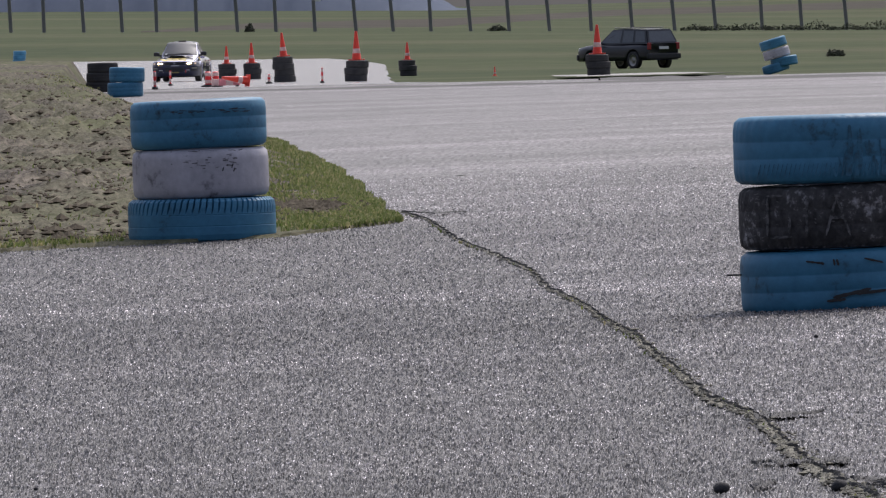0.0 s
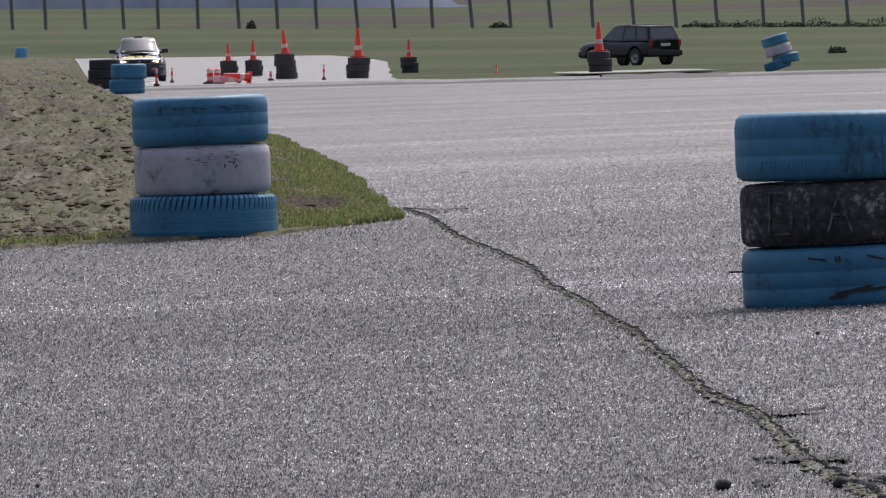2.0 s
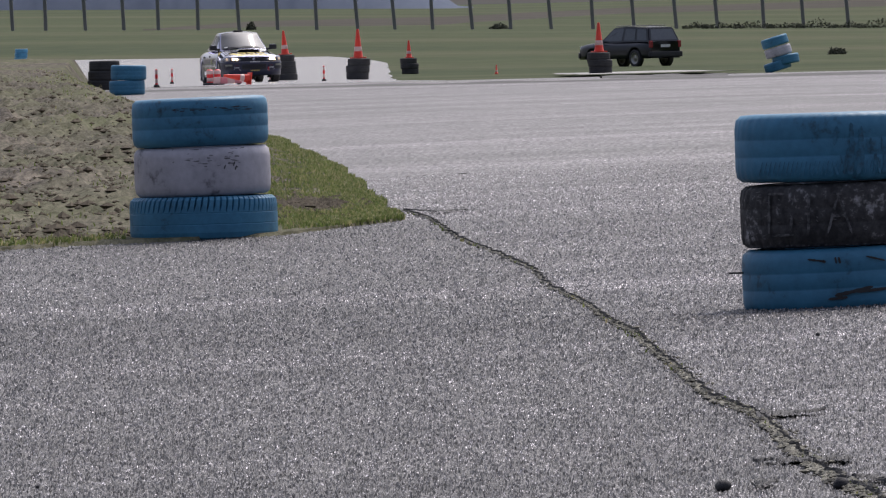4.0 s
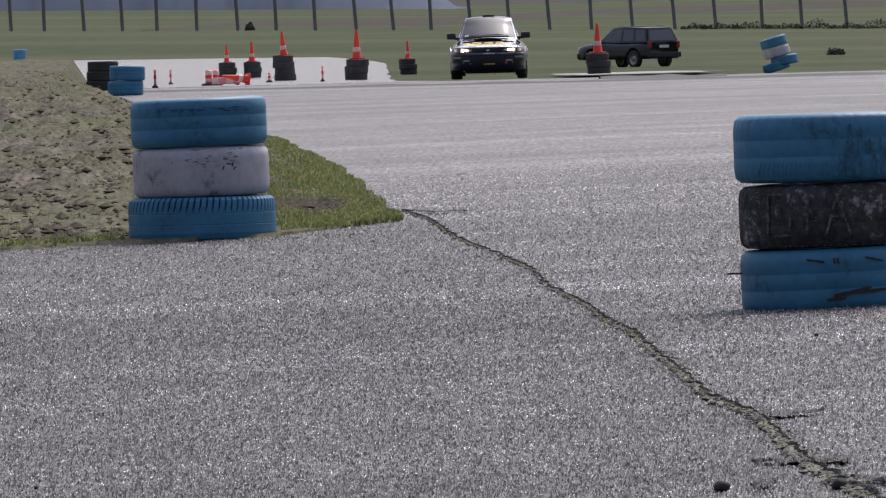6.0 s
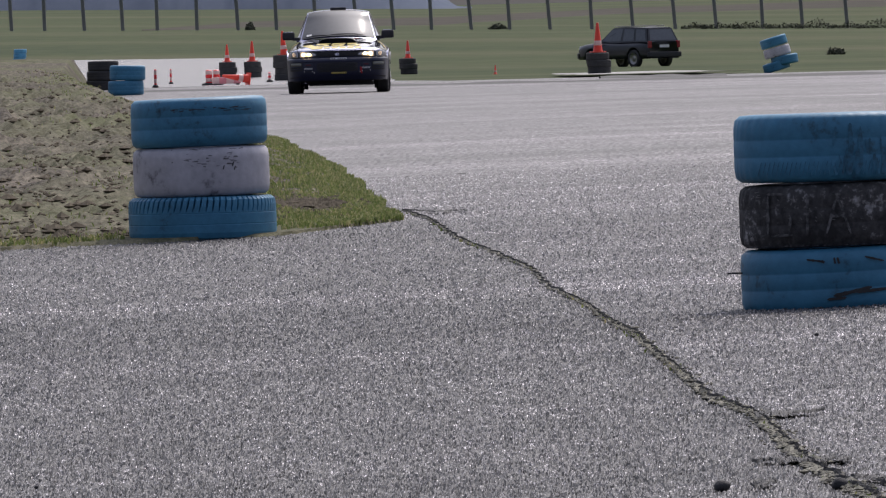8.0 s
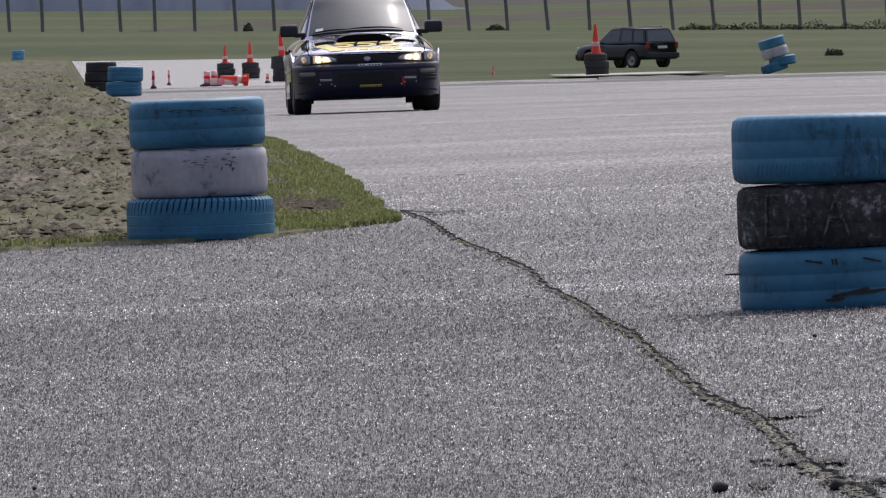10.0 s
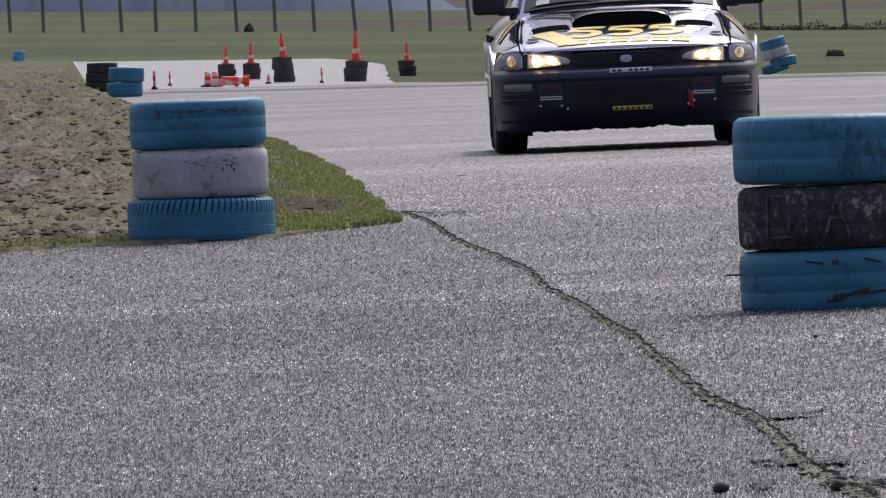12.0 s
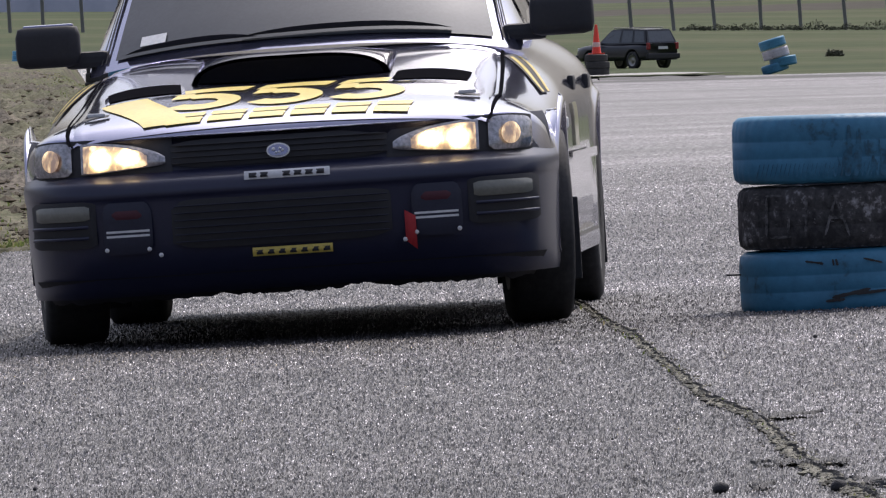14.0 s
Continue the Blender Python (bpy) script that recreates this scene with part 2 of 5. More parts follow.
def spread(lo, hi, first, ratio):
    """Steps that grow from the middle to both sides."""
    out, v, s = [0.0], 0.0, first
    while v < hi:
        v += s
        s *= ratio
        out.append(v)
    return np.array([-v for v in out[:0:-1] if -v > lo] + [v for v in out if v <= hi])


field_y = np.concatenate([np.arange(-400, 0, 40), np.arange(0, 200, 5), np.arange(200, 640, 20), np.arange(640, 1320, 10), np.geomspace(1320, 9000, 24)])
ground = sheet("ground", spread(-5000, 5000, 4.0, 1.2), field_y, lambda x, y: gz(x, y) - 0.03, FIELD)
tagged(ground, "mown green airfield grass running to the horizon", "ground", kind="structure")

# a band of stubble beyond the fence: bearing (metres aside for each step ahead), near and far edge
BAND = [(-0.0356, 640, 648), (-0.0289, 650, 700), (-0.0223, 675, 780), (0.0, 695, 870), (0.0211, 920, 1080), (0.0477, 1010, 1180), (0.0744, 1060, 1230), (0.14, 1120, 1290)]
verts, faces = [], []
for i in range(161):
    bearing = -0.0356 + 0.1756 * i / 160
    lo, hi = (float(np.interp(bearing, [q[0] for q in BAND], [q[n] for q in BAND])) + 14 * noise.noise((bearing * 160, n, 0)) for n in (1, 2))
    for j in range(13):
        y = lo + (max(hi, lo + 4) - lo) * j / 12
        verts.append((bearing * y, y, gzf(bearing * y, y) + (0.03 if 0 < j < 12 else -0.3)))
    if i:
        faces += [((i - 1) * 13 + j, (i - 1) * 13 + j + 1, i * 13 + j + 1, i * 13 + j) for j in range(12)]
strip = new("field_strip", mesh_from("field_strip", verts, faces, STUBBLE, True))
tagged(strip, "brown stubble strip beyond the fence", "field", kind="structure")
hills = sheet("backdrop", np.linspace(-130, 4, 260), np.array([1140.0, 1150.0, 1165.0, 1200.0]), lambda x, y: gz(x, y) + np.where(y < 1145, -2.0, 9.0) * np.clip((2 - x) / 22, 0, 1) + np.where(y > 1145, 1.5 * lattice(x * 0.3, y * 0.01, 6) + 0.8 * lattice(x * 1.1, y * 0.01, 7), 0) * np.clip((3 - x) / 10, 0, 1), HAZED_LEAF)
tagged(hills, "far woods with the blue of haze in their colour", "woods", kind="structure")


def asphalt_height(x, y):
    return gz(x, y) + 0.004 * (lattice(x * 0.8, y * 0.3, 3) - 0.5)


road = sheet("road", np.concatenate([np.linspace(-60, -6, 28), np.linspace(-5.5, 5.5, 23), np.linspace(6, 60, 28)]), np.concatenate([np.arange(-60, 14, 3.0), np.arange(14, 179, 1.0)]),
             lambda x, y: asphalt_height(x, y) - 0.012, ASPHALT)
tagged(road, "grey coarse asphalt of the old runway", "road", kind="structure")

# the coarse chippings of the surface where they stand out
rng = np.random.default_rng(4)


def chips(dx, dy, amp):
    def f(x, y):
        grain = rng.random(x.shape) ** 1.6
        return asphalt_height(x, y) + amp * np.interp(y, [14, 18, 27, 40, 55, 150], [0.42, 0.58, 0.82, 0.8, 0.45, 0.16]) * (grain - 0.5)
    return f


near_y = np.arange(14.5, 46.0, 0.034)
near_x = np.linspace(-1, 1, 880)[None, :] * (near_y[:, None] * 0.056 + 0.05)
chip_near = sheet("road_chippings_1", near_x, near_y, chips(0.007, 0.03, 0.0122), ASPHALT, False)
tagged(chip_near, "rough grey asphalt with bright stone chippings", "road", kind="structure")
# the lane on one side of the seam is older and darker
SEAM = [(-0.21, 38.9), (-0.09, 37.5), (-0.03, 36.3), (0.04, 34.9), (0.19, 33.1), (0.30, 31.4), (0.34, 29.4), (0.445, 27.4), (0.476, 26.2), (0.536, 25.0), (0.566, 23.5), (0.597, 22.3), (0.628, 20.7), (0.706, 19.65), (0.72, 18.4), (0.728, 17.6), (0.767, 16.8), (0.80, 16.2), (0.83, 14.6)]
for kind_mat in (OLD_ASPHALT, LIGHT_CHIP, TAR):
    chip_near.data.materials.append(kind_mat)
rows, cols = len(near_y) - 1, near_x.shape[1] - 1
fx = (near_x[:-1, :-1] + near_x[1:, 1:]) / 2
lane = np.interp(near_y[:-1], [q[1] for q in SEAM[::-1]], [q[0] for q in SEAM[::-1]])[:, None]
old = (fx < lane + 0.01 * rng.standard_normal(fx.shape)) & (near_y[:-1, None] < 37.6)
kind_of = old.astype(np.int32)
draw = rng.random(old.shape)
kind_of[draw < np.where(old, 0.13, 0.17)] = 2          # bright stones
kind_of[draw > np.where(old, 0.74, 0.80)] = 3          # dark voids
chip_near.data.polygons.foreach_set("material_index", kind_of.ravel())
mid_y = np.arange(46.0, 150.0, 0.16)
mid_x = np.linspace(-1, 1, 300)[None, :] * (mid_y[:, None] * 0.056 + 0.05)
chip_mid = sheet("road_chippings_2", mid_x, mid_y, chips(0.03, 0.16, 0.013), ASPHALT, False)
tagged(chip_mid, "rough grey asphalt with bright stone chippings", "road", kind="structure")

# a worn lip where the runway surface ends, the apron paled for glare behind it, and a strip of slab
lip = sheet("road_lip", np.linspace(-9, 9, 200), np.array([159.0, 159.6, 160.4, 161.0]),
            lambda x, y: asphalt_height(x, y) + np.where(np.abs(y - 160) < 0.5, 0.028, -0.02) * (0.2 + 1.1 * lattice(x * 0.9, 0 * y, 5)), RUBBER)
tagged(lip, "dark tar lip across the runway", "road", kind="structure")


def apron_right(y):
    return -1.35 - (y - 215) * 0.008 - np.clip((205 - y) / 27, 0, 1) ** 2 * -1.0 - np.clip((y - 380) / 50, 0, 1) ** 2 * 3.0 + 0.15 * lattice(0 * y, y * 0.15, 12)


ay = np.arange(177, 432, 3.0)
ax = apron_right(ay)[:, None] - np.linspace(0, 1, 60)[None, :] ** 2 * 70
apron = sheet("apron", ax, ay, lambda x, y: gz(x, y) - 0.006, APRON)
tagged(apron, "concrete apron, paled and glossed for sky glare", "road", kind="structure")
slab = sheet("slab_strip", np.linspace(2.9, 6.9, 40), np.linspace(184, 232, 30), lambda x, y: gz(x, y) + 0.01 + 0.05 * lattice(x * 0.5, y * 0.1, 14), CONCRETE)
tagged(slab, "pale concrete strip in the grass", "pavement", kind="structure")
gash = sheet("slab_edge", np.linspace(3.1, 5.6, 60), np.array([168.0, 168.5, 170.0, 170.5]), lambda x, y: gz(x, y) + np.where(np.abs(y - 169.2) < 1, 0.05, -0.02) * (0.3 + lattice(x * 2, 0 * y, 15)), RUBBER)
tagged(gash, "dark broken asphalt edge beside the slab", "road", kind="structure")


# ------------------------------------------------------------------ bare earth and verge
def edge_x(y):
    """The verge's edge against the asphalt."""
    y = np.asarray(y, float)
    return np.interp(y, [36, 37.5, 43, 53, 65, 150, 190, 280], [-0.9, -0.22, -0.42, -0.76, -1.28, -6.35, -7.9, -12.7]) + 0.05 * (lattice(y * 1.7, 0 * y, 21) - 0.5) + 0.06 * (lattice(y * 0.4, 0 * y, 22) - 0.5)


def earth_height(x, y):
    clod = lattice(x * 4.5, y * 2.4, 31) ** 3 * 0.09 + lattice(x * 11, y * 5, 32) ** 2 * 0.06 + lattice(x * 1.1, y * 0.35, 33) * 0.09 + lattice(x * 26, y * 10, 34) ** 2 * 0.03
    inside = np.clip((edge_x(y) - x) / 0.9, 0, 1) * np.clip((y - (36.0 + 0.75 * np.clip((x + 1.9) / 1.7, 0, 1.2) + 0.25 * (lattice(x * 3, 0 * x, 35) - 0.5))) / 1.6, -0.02, 1)
    bank = 0.62 * np.clip((y - 62) / 125, 0, 1) ** 1.3 * np.clip((edge_x(y) - 0.05 - x) / 0.4, 0, 1) * np.clip((265 - y) / 45, 0, 1)
    return gz(x, y) + bank + np.where(inside > 0, 0.012, -0.03) + clod * inside * np.clip(y / 60, 0.7, 1.2) * np.clip((175 - y) / 60, 0.25, 1)


ey = np.geomspace(35.6, 275, 640)
eu = np.linspace(0, 1, 270) ** 1.4
ex = edge_x(ey)[:, None] + 0.03 - eu[None, :] * (0.05 * ey[:, None] + 2.5)
earth = sheet("earth", ex, ey, earth_height, EARTH)
tagged(earth, "churned dry earth with clods and weeds", "ground", kind="structure")


def blades(name, spots, rnd, low, high, mat):
    """Many small bent blades at the given feet."""
    verts, faces = [], []
    for x, y, z in spots:
        h = rnd.uniform(low, high)
        a = rnd.uniform(0, math.pi)
        w = rnd.uniform(0.003, 0.006)
        dx, dy = math.cos(a) * w, math.sin(a) * w
        lx, ly = rnd.gauss(0, 0.4) * h, rnd.gauss(0, 0.4) * h
        i = len(verts)
        verts += [(x - dx, y - dy, z - 0.01), (x + dx, y + dy, z - 0.01), (x + dx * 0.7 + lx * 0.4, y + dy * 0.7 + ly * 0.4, z + h * 0.6), (x - dx * 0.7 + lx * 0.4, y - dy * 0.7 + ly * 0.4, z + h * 0.6),
                  (x + lx, y + ly, z + h)]
        faces += [(i, i + 1, i + 2, i + 3), (i + 3, i + 2, i + 4)]
    return new(name, mesh_from(name, verts, faces, mat))


def grass_spots(rnd):
    out = []
    while len(out) < 60000:
        y = 36.9 + 50 * rnd.random() ** 2.0
        e = float(edge_x(y))
        x = e - rnd.random() ** 1.2 * (0.95 if y < 60 else 0.7)
        if y < 36.9 + 0.35 * (e - x) + rnd.random() * 0.2:
            continue
        bare = ((x + 0.63) / 0.16) ** 2 + ((y - 39.2) / 0.8) ** 2 < 1
        if bare or rnd.random() > 0.35 + float(lattice(np.array(x * 6), np.array(y * 2), 41)):
            continue
        out.append((x, y, float(earth_height(np.array(x), np.array(y)))))
    for _ in range(2200):
        x = rnd.uniform(-2.3, -0.3)
        if -1.39 < x < -0.72:
            continue
        y = 36.15 + 0.75 * (x + 1.9) / 1.7 + abs(rnd.gauss(0, 0.2))
        out.append((x, y, float(earth_height(np.array(x), np.array(y)))))
    for _ in range(6000):
        y = rnd.uniform(85, 150)
        x = float(edge_x(y)) - abs(rnd.gauss(0, 0.5))
        out.append((x, y, float(earth_height(np.array(x), np.array(y)))))
    return out


rnd = random.Random(5)
verge = blades("verge_grass", grass_spots(rnd), rnd, 0.006, 0.024, GRASS)
tagged(verge, "short green grass on the verge of the runway", "grass", kind="stuff")

# ------------------------------------------------------------------ the mossy seam in the asphalt


def along(line, t):
    k = min(int(t), len(line) - 2)
    f = t - k
    return line[k][0] * (1 - f) + line[k + 1][0] * f, line[k][1] * (1 - f) + line[k + 1][1] * f


def crack(name, line, width, grow, seed, mat, lift=0.006):
    """A ragged strip along a line; grow(t, y) widens it on its way, t from 0 to 1."""
    verts, faces = [], []
    n = int(70 * (len(line) - 1))
    for i in range(n + 1):
        x, y = along(line, i / n * (len(line) - 1))
        x0, y0 = along(line, max(0, i - 4) / n * (len(line) - 1))
        d = Vector((x - x0, y - y0)) if i else Vector((line[1][0] - line[0][0], line[1][1] - line[0][1]))
        d.normalize()
        x += (0.02 * noise.noise((i * 0.12, seed, 0)) + 0.008 * noise.noise((i * 0.5, seed, 3))) * abs(d.y)
        y += 0.20 * noise.noise((i * 0.06, seed, 5)) * abs(d.x)
        w = width * grow(i / n, y) * (0.5 + 0.8 * abs(noise.noise((i * 0.19, seed, 7))) + 0.5 * abs(noise.noise((i * 0.71, seed, 9))))
        for u, dz in ((-1.6, -0.004), (-1.0, 0.003), (-0.5, -0.002), (0.4, 0.001), (0.9, 0.004), (1.5, -0.004)):
            off = (u + 0.5 * noise.noise((i * 0.8, u * 3, seed))) * w
            xx, yy = x + off * abs(d.y), y + 14 * off * d.x
            verts.append((xx, yy, gzf(xx, yy) + lift + dz * (0.6 + noise.noise((i * 0.5, u, seed)))))
        if i:
            for k in range(5):
                a = (i - 1) * 6 + k
                faces.append((a, a + 1, a + 7, a + 6))
    return new(name, mesh_from(name, verts, faces, mat))


def seam_width(t, y):
    return float(np.interp(y, [14, 17, 20, 24, 29, 39], [3.1, 2.8, 2.0, 1.5, 1.1, 0.8]))


SOIL = mottled("seam_soil", [(0.36, (0.07, 0.067, 0.056)), (0.46, (0.16, 0.153, 0.130)), (0.54, (0.23, 0.222, 0.178)), (0.64, (0.38, 0.36, 0.31))], 7, 0.95, spec=0.2, fine=55, bump=0.6, dist=0.01)
seam = crack("road_seam", SEAM, 0.0062, seam_width, 2.0, SOIL)
tagged(seam, "broken mossy seam between two asphalt lanes", "crack", kind="structure")
# dark strip on the surface: the open crack's shadow put into colour
gap = crack("road_gap", [(x + 0.0035 * seam_width(0, y), y) for x, y in SEAM], 0.0014, lambda t, y: max(0.06, 0.5 + 2.2 * noise.noise((y * 0.9, 3.3, 0))) * (1.4 if y < 21 else 1.0), 2.0, RUBBER, 0.011)
tagged(gap, "dark strip for the shaded crack along the edge of the seam", "crack", kind="structure")
BRANCHES = [([(0.70, 19.66), (0.78, 19.62), (0.86, 19.68)], lambda t, y: 1.9 * (1 - t) ** 0.8 + 0.1), ([(0.62, 17.64), (0.68, 17.6), (0.75, 17.58), (0.825, 17.55)], lambda t, y: 0.15 + 1.5 * max(0.0, math.sin(2.6 * t)) * (0.2 + t)),
            ([(-0.21, 38.9), (-0.06, 38.3), (0.085, 38.35)], lambda t, y: 1.3 * math.sin(math.pi * t) + 0.1), ([(0.585, 16.78), (0.64, 16.82)], lambda t, y: math.sin(math.pi * t)),
            ([(0.79, 16.9), (0.84, 16.75), (0.86, 16.5)], lambda t, y: 2.0 * math.sin(math.pi * t))]
for n, (ln, grow) in enumerate(BRANCHES):
    # dark strips paint the shade of the branching cracks
    c = crack("road_crack_%d" % (n + 1), ln, 0.0036, grow, 11.0 + n, RUBBER, 0.010)
    tagged(c, "short dark strip for a shaded crack branching from the seam", "crack", kind="structure")


def crumbs(rnd):
    """Loose broken asphalt and grit along the seam."""
    verts, faces = [], []
    for _ in range(900):
        t = (0.35 + 0.65 * rnd.random()) * (len(SEAM) - 1)
        x, y = along(SEAM, t)
        x += rnd.gauss(0, 0.008) * seam_width(0, y)
        y += rnd.gauss(0, 0.12)
        r = rnd.uniform(0.0015, 0.0045) * (2.0 if rnd.random() < 0.06 else 1.0)
        z = gzf(x, y) + 0.006 + r * 0.5
        i = len(verts)
        for d in ((1, 0, 0), (-1, 0, 0), (0, 1, 0), (0, -1, 0), (0, 0, 1), (0, 0, -1)):
            k = r * rnd.uniform(0.6, 1.4)
            verts.append((x + d[0] * k * 1.5, y + d[1] * k * 1.2, z + d[2] * k * 0.8))
        faces += [(a + i, b + i, c + i) for a, b, c in ((0, 2, 4), (2, 1, 4), (1, 3, 4), (3, 0, 4), (2, 0, 5), (1, 2, 5), (3, 1, 5), (0, 3, 5))]
    return new("grit", mesh_from("grit", verts, faces, SOIL))


tagged(crumbs(random.Random(8)), "loose grit and broken asphalt along the seam", "grit", kind="stuff")


def seam_spots(rnd):
    out = []
    for _ in range(1700):
        t = rnd.random() * (len(SEAM) - 1)
        if noise.noise((t * 1.7, 4.0, 0)) < rnd.uniform(-0.05, 0.6):
            continue
        x, y = along(SEAM, t)
        x += rnd.gauss(0, 0.006) * seam_width(0, y)
        out.append((x, y + rnd.gauss(0, 0.08), gzf(x, y)))
    return out


moss = blades("seam_weeds", seam_spots(rnd), rnd, 0.004, 0.014, GRASS)
tagged(moss, "low weeds and moss growing in the asphalt seam", "weeds", kind="stuff")


def pebble(name, x, y, r, mat, label):
    bm = bmesh.new()
    bmesh.ops.create_icosphere(bm, subdivisions=2, radius=r)
    for v in bm.verts:
        v.co *= 1 + 0.35 * noise.noise(v.co * 60 + Vector((x, y, 0)))
        v.co.z *= 0.8
    bmesh.ops.translate(bm, vec=(x, y, gzf(x, y) + r * 0.62), verts=bm.verts)
    ob = part(name, bm, mat, None, label, True)
    return tagged(ob, category="stone", group="loose lumps on the asphalt")


DARK_STONE = mottled("dark_stone", [(0.3, (0.02, 0.02, 0.022)), (0.7, (0.06, 0.058, 0.06))], 30, 0.85, fine=200, bump=0.5)
for x, y, r in [(0.527, 16.74, 0.016), (0.754, 16.60, 0.017), (-0.896, 18.16, 0.005), (-0.49, 16.35, 0.006), (1.043, 24.17, 0.006), (-0.93, 17.3, 0.005), (-0.6, 16.3, 0.006)]:
    pebble("lump", x, y, r, DARK_STONE, "small dark lump of rubber on the asphalt")

twig = part("twig", box_bm((0.075, 0.006, 0.007), (0, 0, 0), 0.002), RUBBER)
twig.matrix_basis = pose(-0.46, 16.9, gzf(-0.46, 16.9) + 0.007, 0, 0, 8)
tagged(twig, "thin dark strip of rubber on the asphalt", "debris", "loose lumps on the asphalt")

# ------------------------------------------------------------------ tyres and stacks


def tyre_mesh(radius, width, mat, notch=0.0, teeth=44, seed=0, low=True, smooth=False):
    """A tyre lying flat, from z = 0 to its width, with cut shoulders."""
    r, w = radius, width
    prof = [(r * 0.62, 0.03 * w), (r * 0.66, 0.0), (r * 0.80, -0.0), (r * 0.935, 0.015 * w), (r * 0.985, 0.075 * w), (r * 0.999, 0.19 * w), (r, 0.36 * w), (r * 0.996, 0.375 * w), (r, 0.39 * w), (r, 0.61 * w), (r * 0.996, 0.625 * w),
            (r, 0.64 * w), (r * 0.999, 0.79 * w), (r * 0.985, 0.92 * w), (r * 0.935, 0.985 * w), (r * 0.80, 1.0 * w), (r * 0.66, 1.0 * w), (r * 0.62, 0.97 * w), (r * 0.60, 0.85 * w), (r * 0.86, 0.75 * w), (r * 0.9, 0.5 * w),
            (r * 0.86, 0.25 * w), (r * 0.60, 0.15 * w)]
    if smooth:
        prof = [q for n_, q in enumerate(prof) if n_ not in (7, 10)]
    step = 6 if notch > 0.01 else 4
    n, k = teeth * step, len(prof)
    verts, faces = [], []
    for i in range(n):
        a = 2 * math.pi * i / n
        sag = 1 + 0.006 * math.sin(2 * a + seed) + 0.004 * math.sin(3 * a + 2 * seed)
        for j, (rr, z) in enumerate(prof):
            cut = 0.0
            if notch and (12 <= j <= 14 or (low and 3 <= j <= 5)) and i % step == 0:
                cut = notch
            skew = (z / w - 0.6) * 0.10 if notch else 0.0
            verts.append(((rr - cut) * sag * math.cos(a + skew), (rr - cut) * sag * math.sin(a + skew), z + 0.003 * math.sin(a + seed)))
    for i in range(n):
        for j in range(k):
            a, b = i * k + j, ((i + 1) % n) * k + j
            c, d = i * k + (j + 1) % k, ((i + 1) % n) * k + (j + 1) % k
            faces.append((a, b, d, c))
    return mesh_from("tyre", verts, faces, mat, notch < 0.01)


PAINTS = {"blue": BLUE_PAINT, "white": WHITE_PAINT, "black": RUBBER, "worn": WORN_RUBBER}
WORDS = {"blue": "blue-painted tyre with scuffs", "white": "white-painted tyre with black scuffs", "black": "plain black tyre", "worn": "black tyre with worn white paint strokes"}


def tyre_stack(x, y, tyres, label, group="", turn=(0, 0, 0), sink=0.0, name="tyre_stack", z=None):
    """tyres: (paint, radius, width, notch, dx, dy, tilt)"""
    e = empty(name, pose(x, y, (gzf(x, y) + 0.008 - sink) if z is None else z, *turn), label, "tyre stack", group)
    up = 0.0
    for n, (paint, r, w, notch, dx, dy, tilt) in enumerate(tyres):
        me = tyre_mesh(r, w, PAINTS[paint], notch, 72 if notch > 0.01 else 50, n * 1.7 + x, notch < 0.01, paint == "white")
        meshpart("tyre", me, e, WORDS[paint], pose(dx, dy, up, tilt[0], tilt[1], 37 * n + 11 * x))
        up += w * (0.92 if paint == "black" else 0.985) + 0.004
    return e


left_stack = tyre_stack(-1.056, 36.55, [("blue", 0.320, 0.192, 0.020, 0, 0, (0, 0)), ("white", 0.294, 0.212, 0.0, 0.0, 0.0, (0, 0)), ("blue", 0.293, 0.210, 0.0, -0.004, 0.0, (0.0, 0.0))],
                        "three tyres stacked, blue, white and blue, beside the verge", "painted tyre stacks", (-0.3, -0.6, 0), 0.020)
right_stack = tyre_stack(1.228, 26.45, [("blue", 0.318, 0.203, 0.0, 0.002, 0, (0, -0.9)), ("worn", 0.318, 0.198, 0.006, 0.003, 0, (0, -0.8)), ("blue", 0.325, 0.214, 0.0025, 0.0, 0.0, (0, -0.3))],
                         "three tyres stacked, blue, worn black and blue, on the asphalt", "painted tyre stacks", (0.0, -0.4, 0), 0.024)


def tread_stroke(parent, r, x0, z0, x1, z1, w, mat, label, name="paint_stroke"):
    """A flat stroke of paint or scuff wrapped on a tyre's tread, seen from the front (x across, z up)."""
    verts, faces = [], []
    n = 10
    for i in range(n + 1):
        t = i / n
        x, z = x0 + (x1 - x0) * t, z0 + (z1 - z0) * t
        dx, dz = -(z1 - z0), (x1 - x0)
        q = math.hypot(dx, dz) or 1
        ww = w * (0.6 + 0.5 * abs(noise.noise((i * 0.9, x0 * 30, z0 * 30)))) * (0.35 if i in (0, n) else 1)
        for s in (-1, 1):
            xx, zz = x + s * dx / q * ww, z + s * dz / q * ww
            xx = max(-0.99 * r, min(0.99 * r, xx))
            verts.append((xx, -math.sqrt(r * r - xx * xx), zz))
        if i:
            a = 2 * i
            faces.append((a - 2, a - 1, a + 1, a))
    return meshpart(name, mesh_from(name, verts, faces, mat), parent, label)


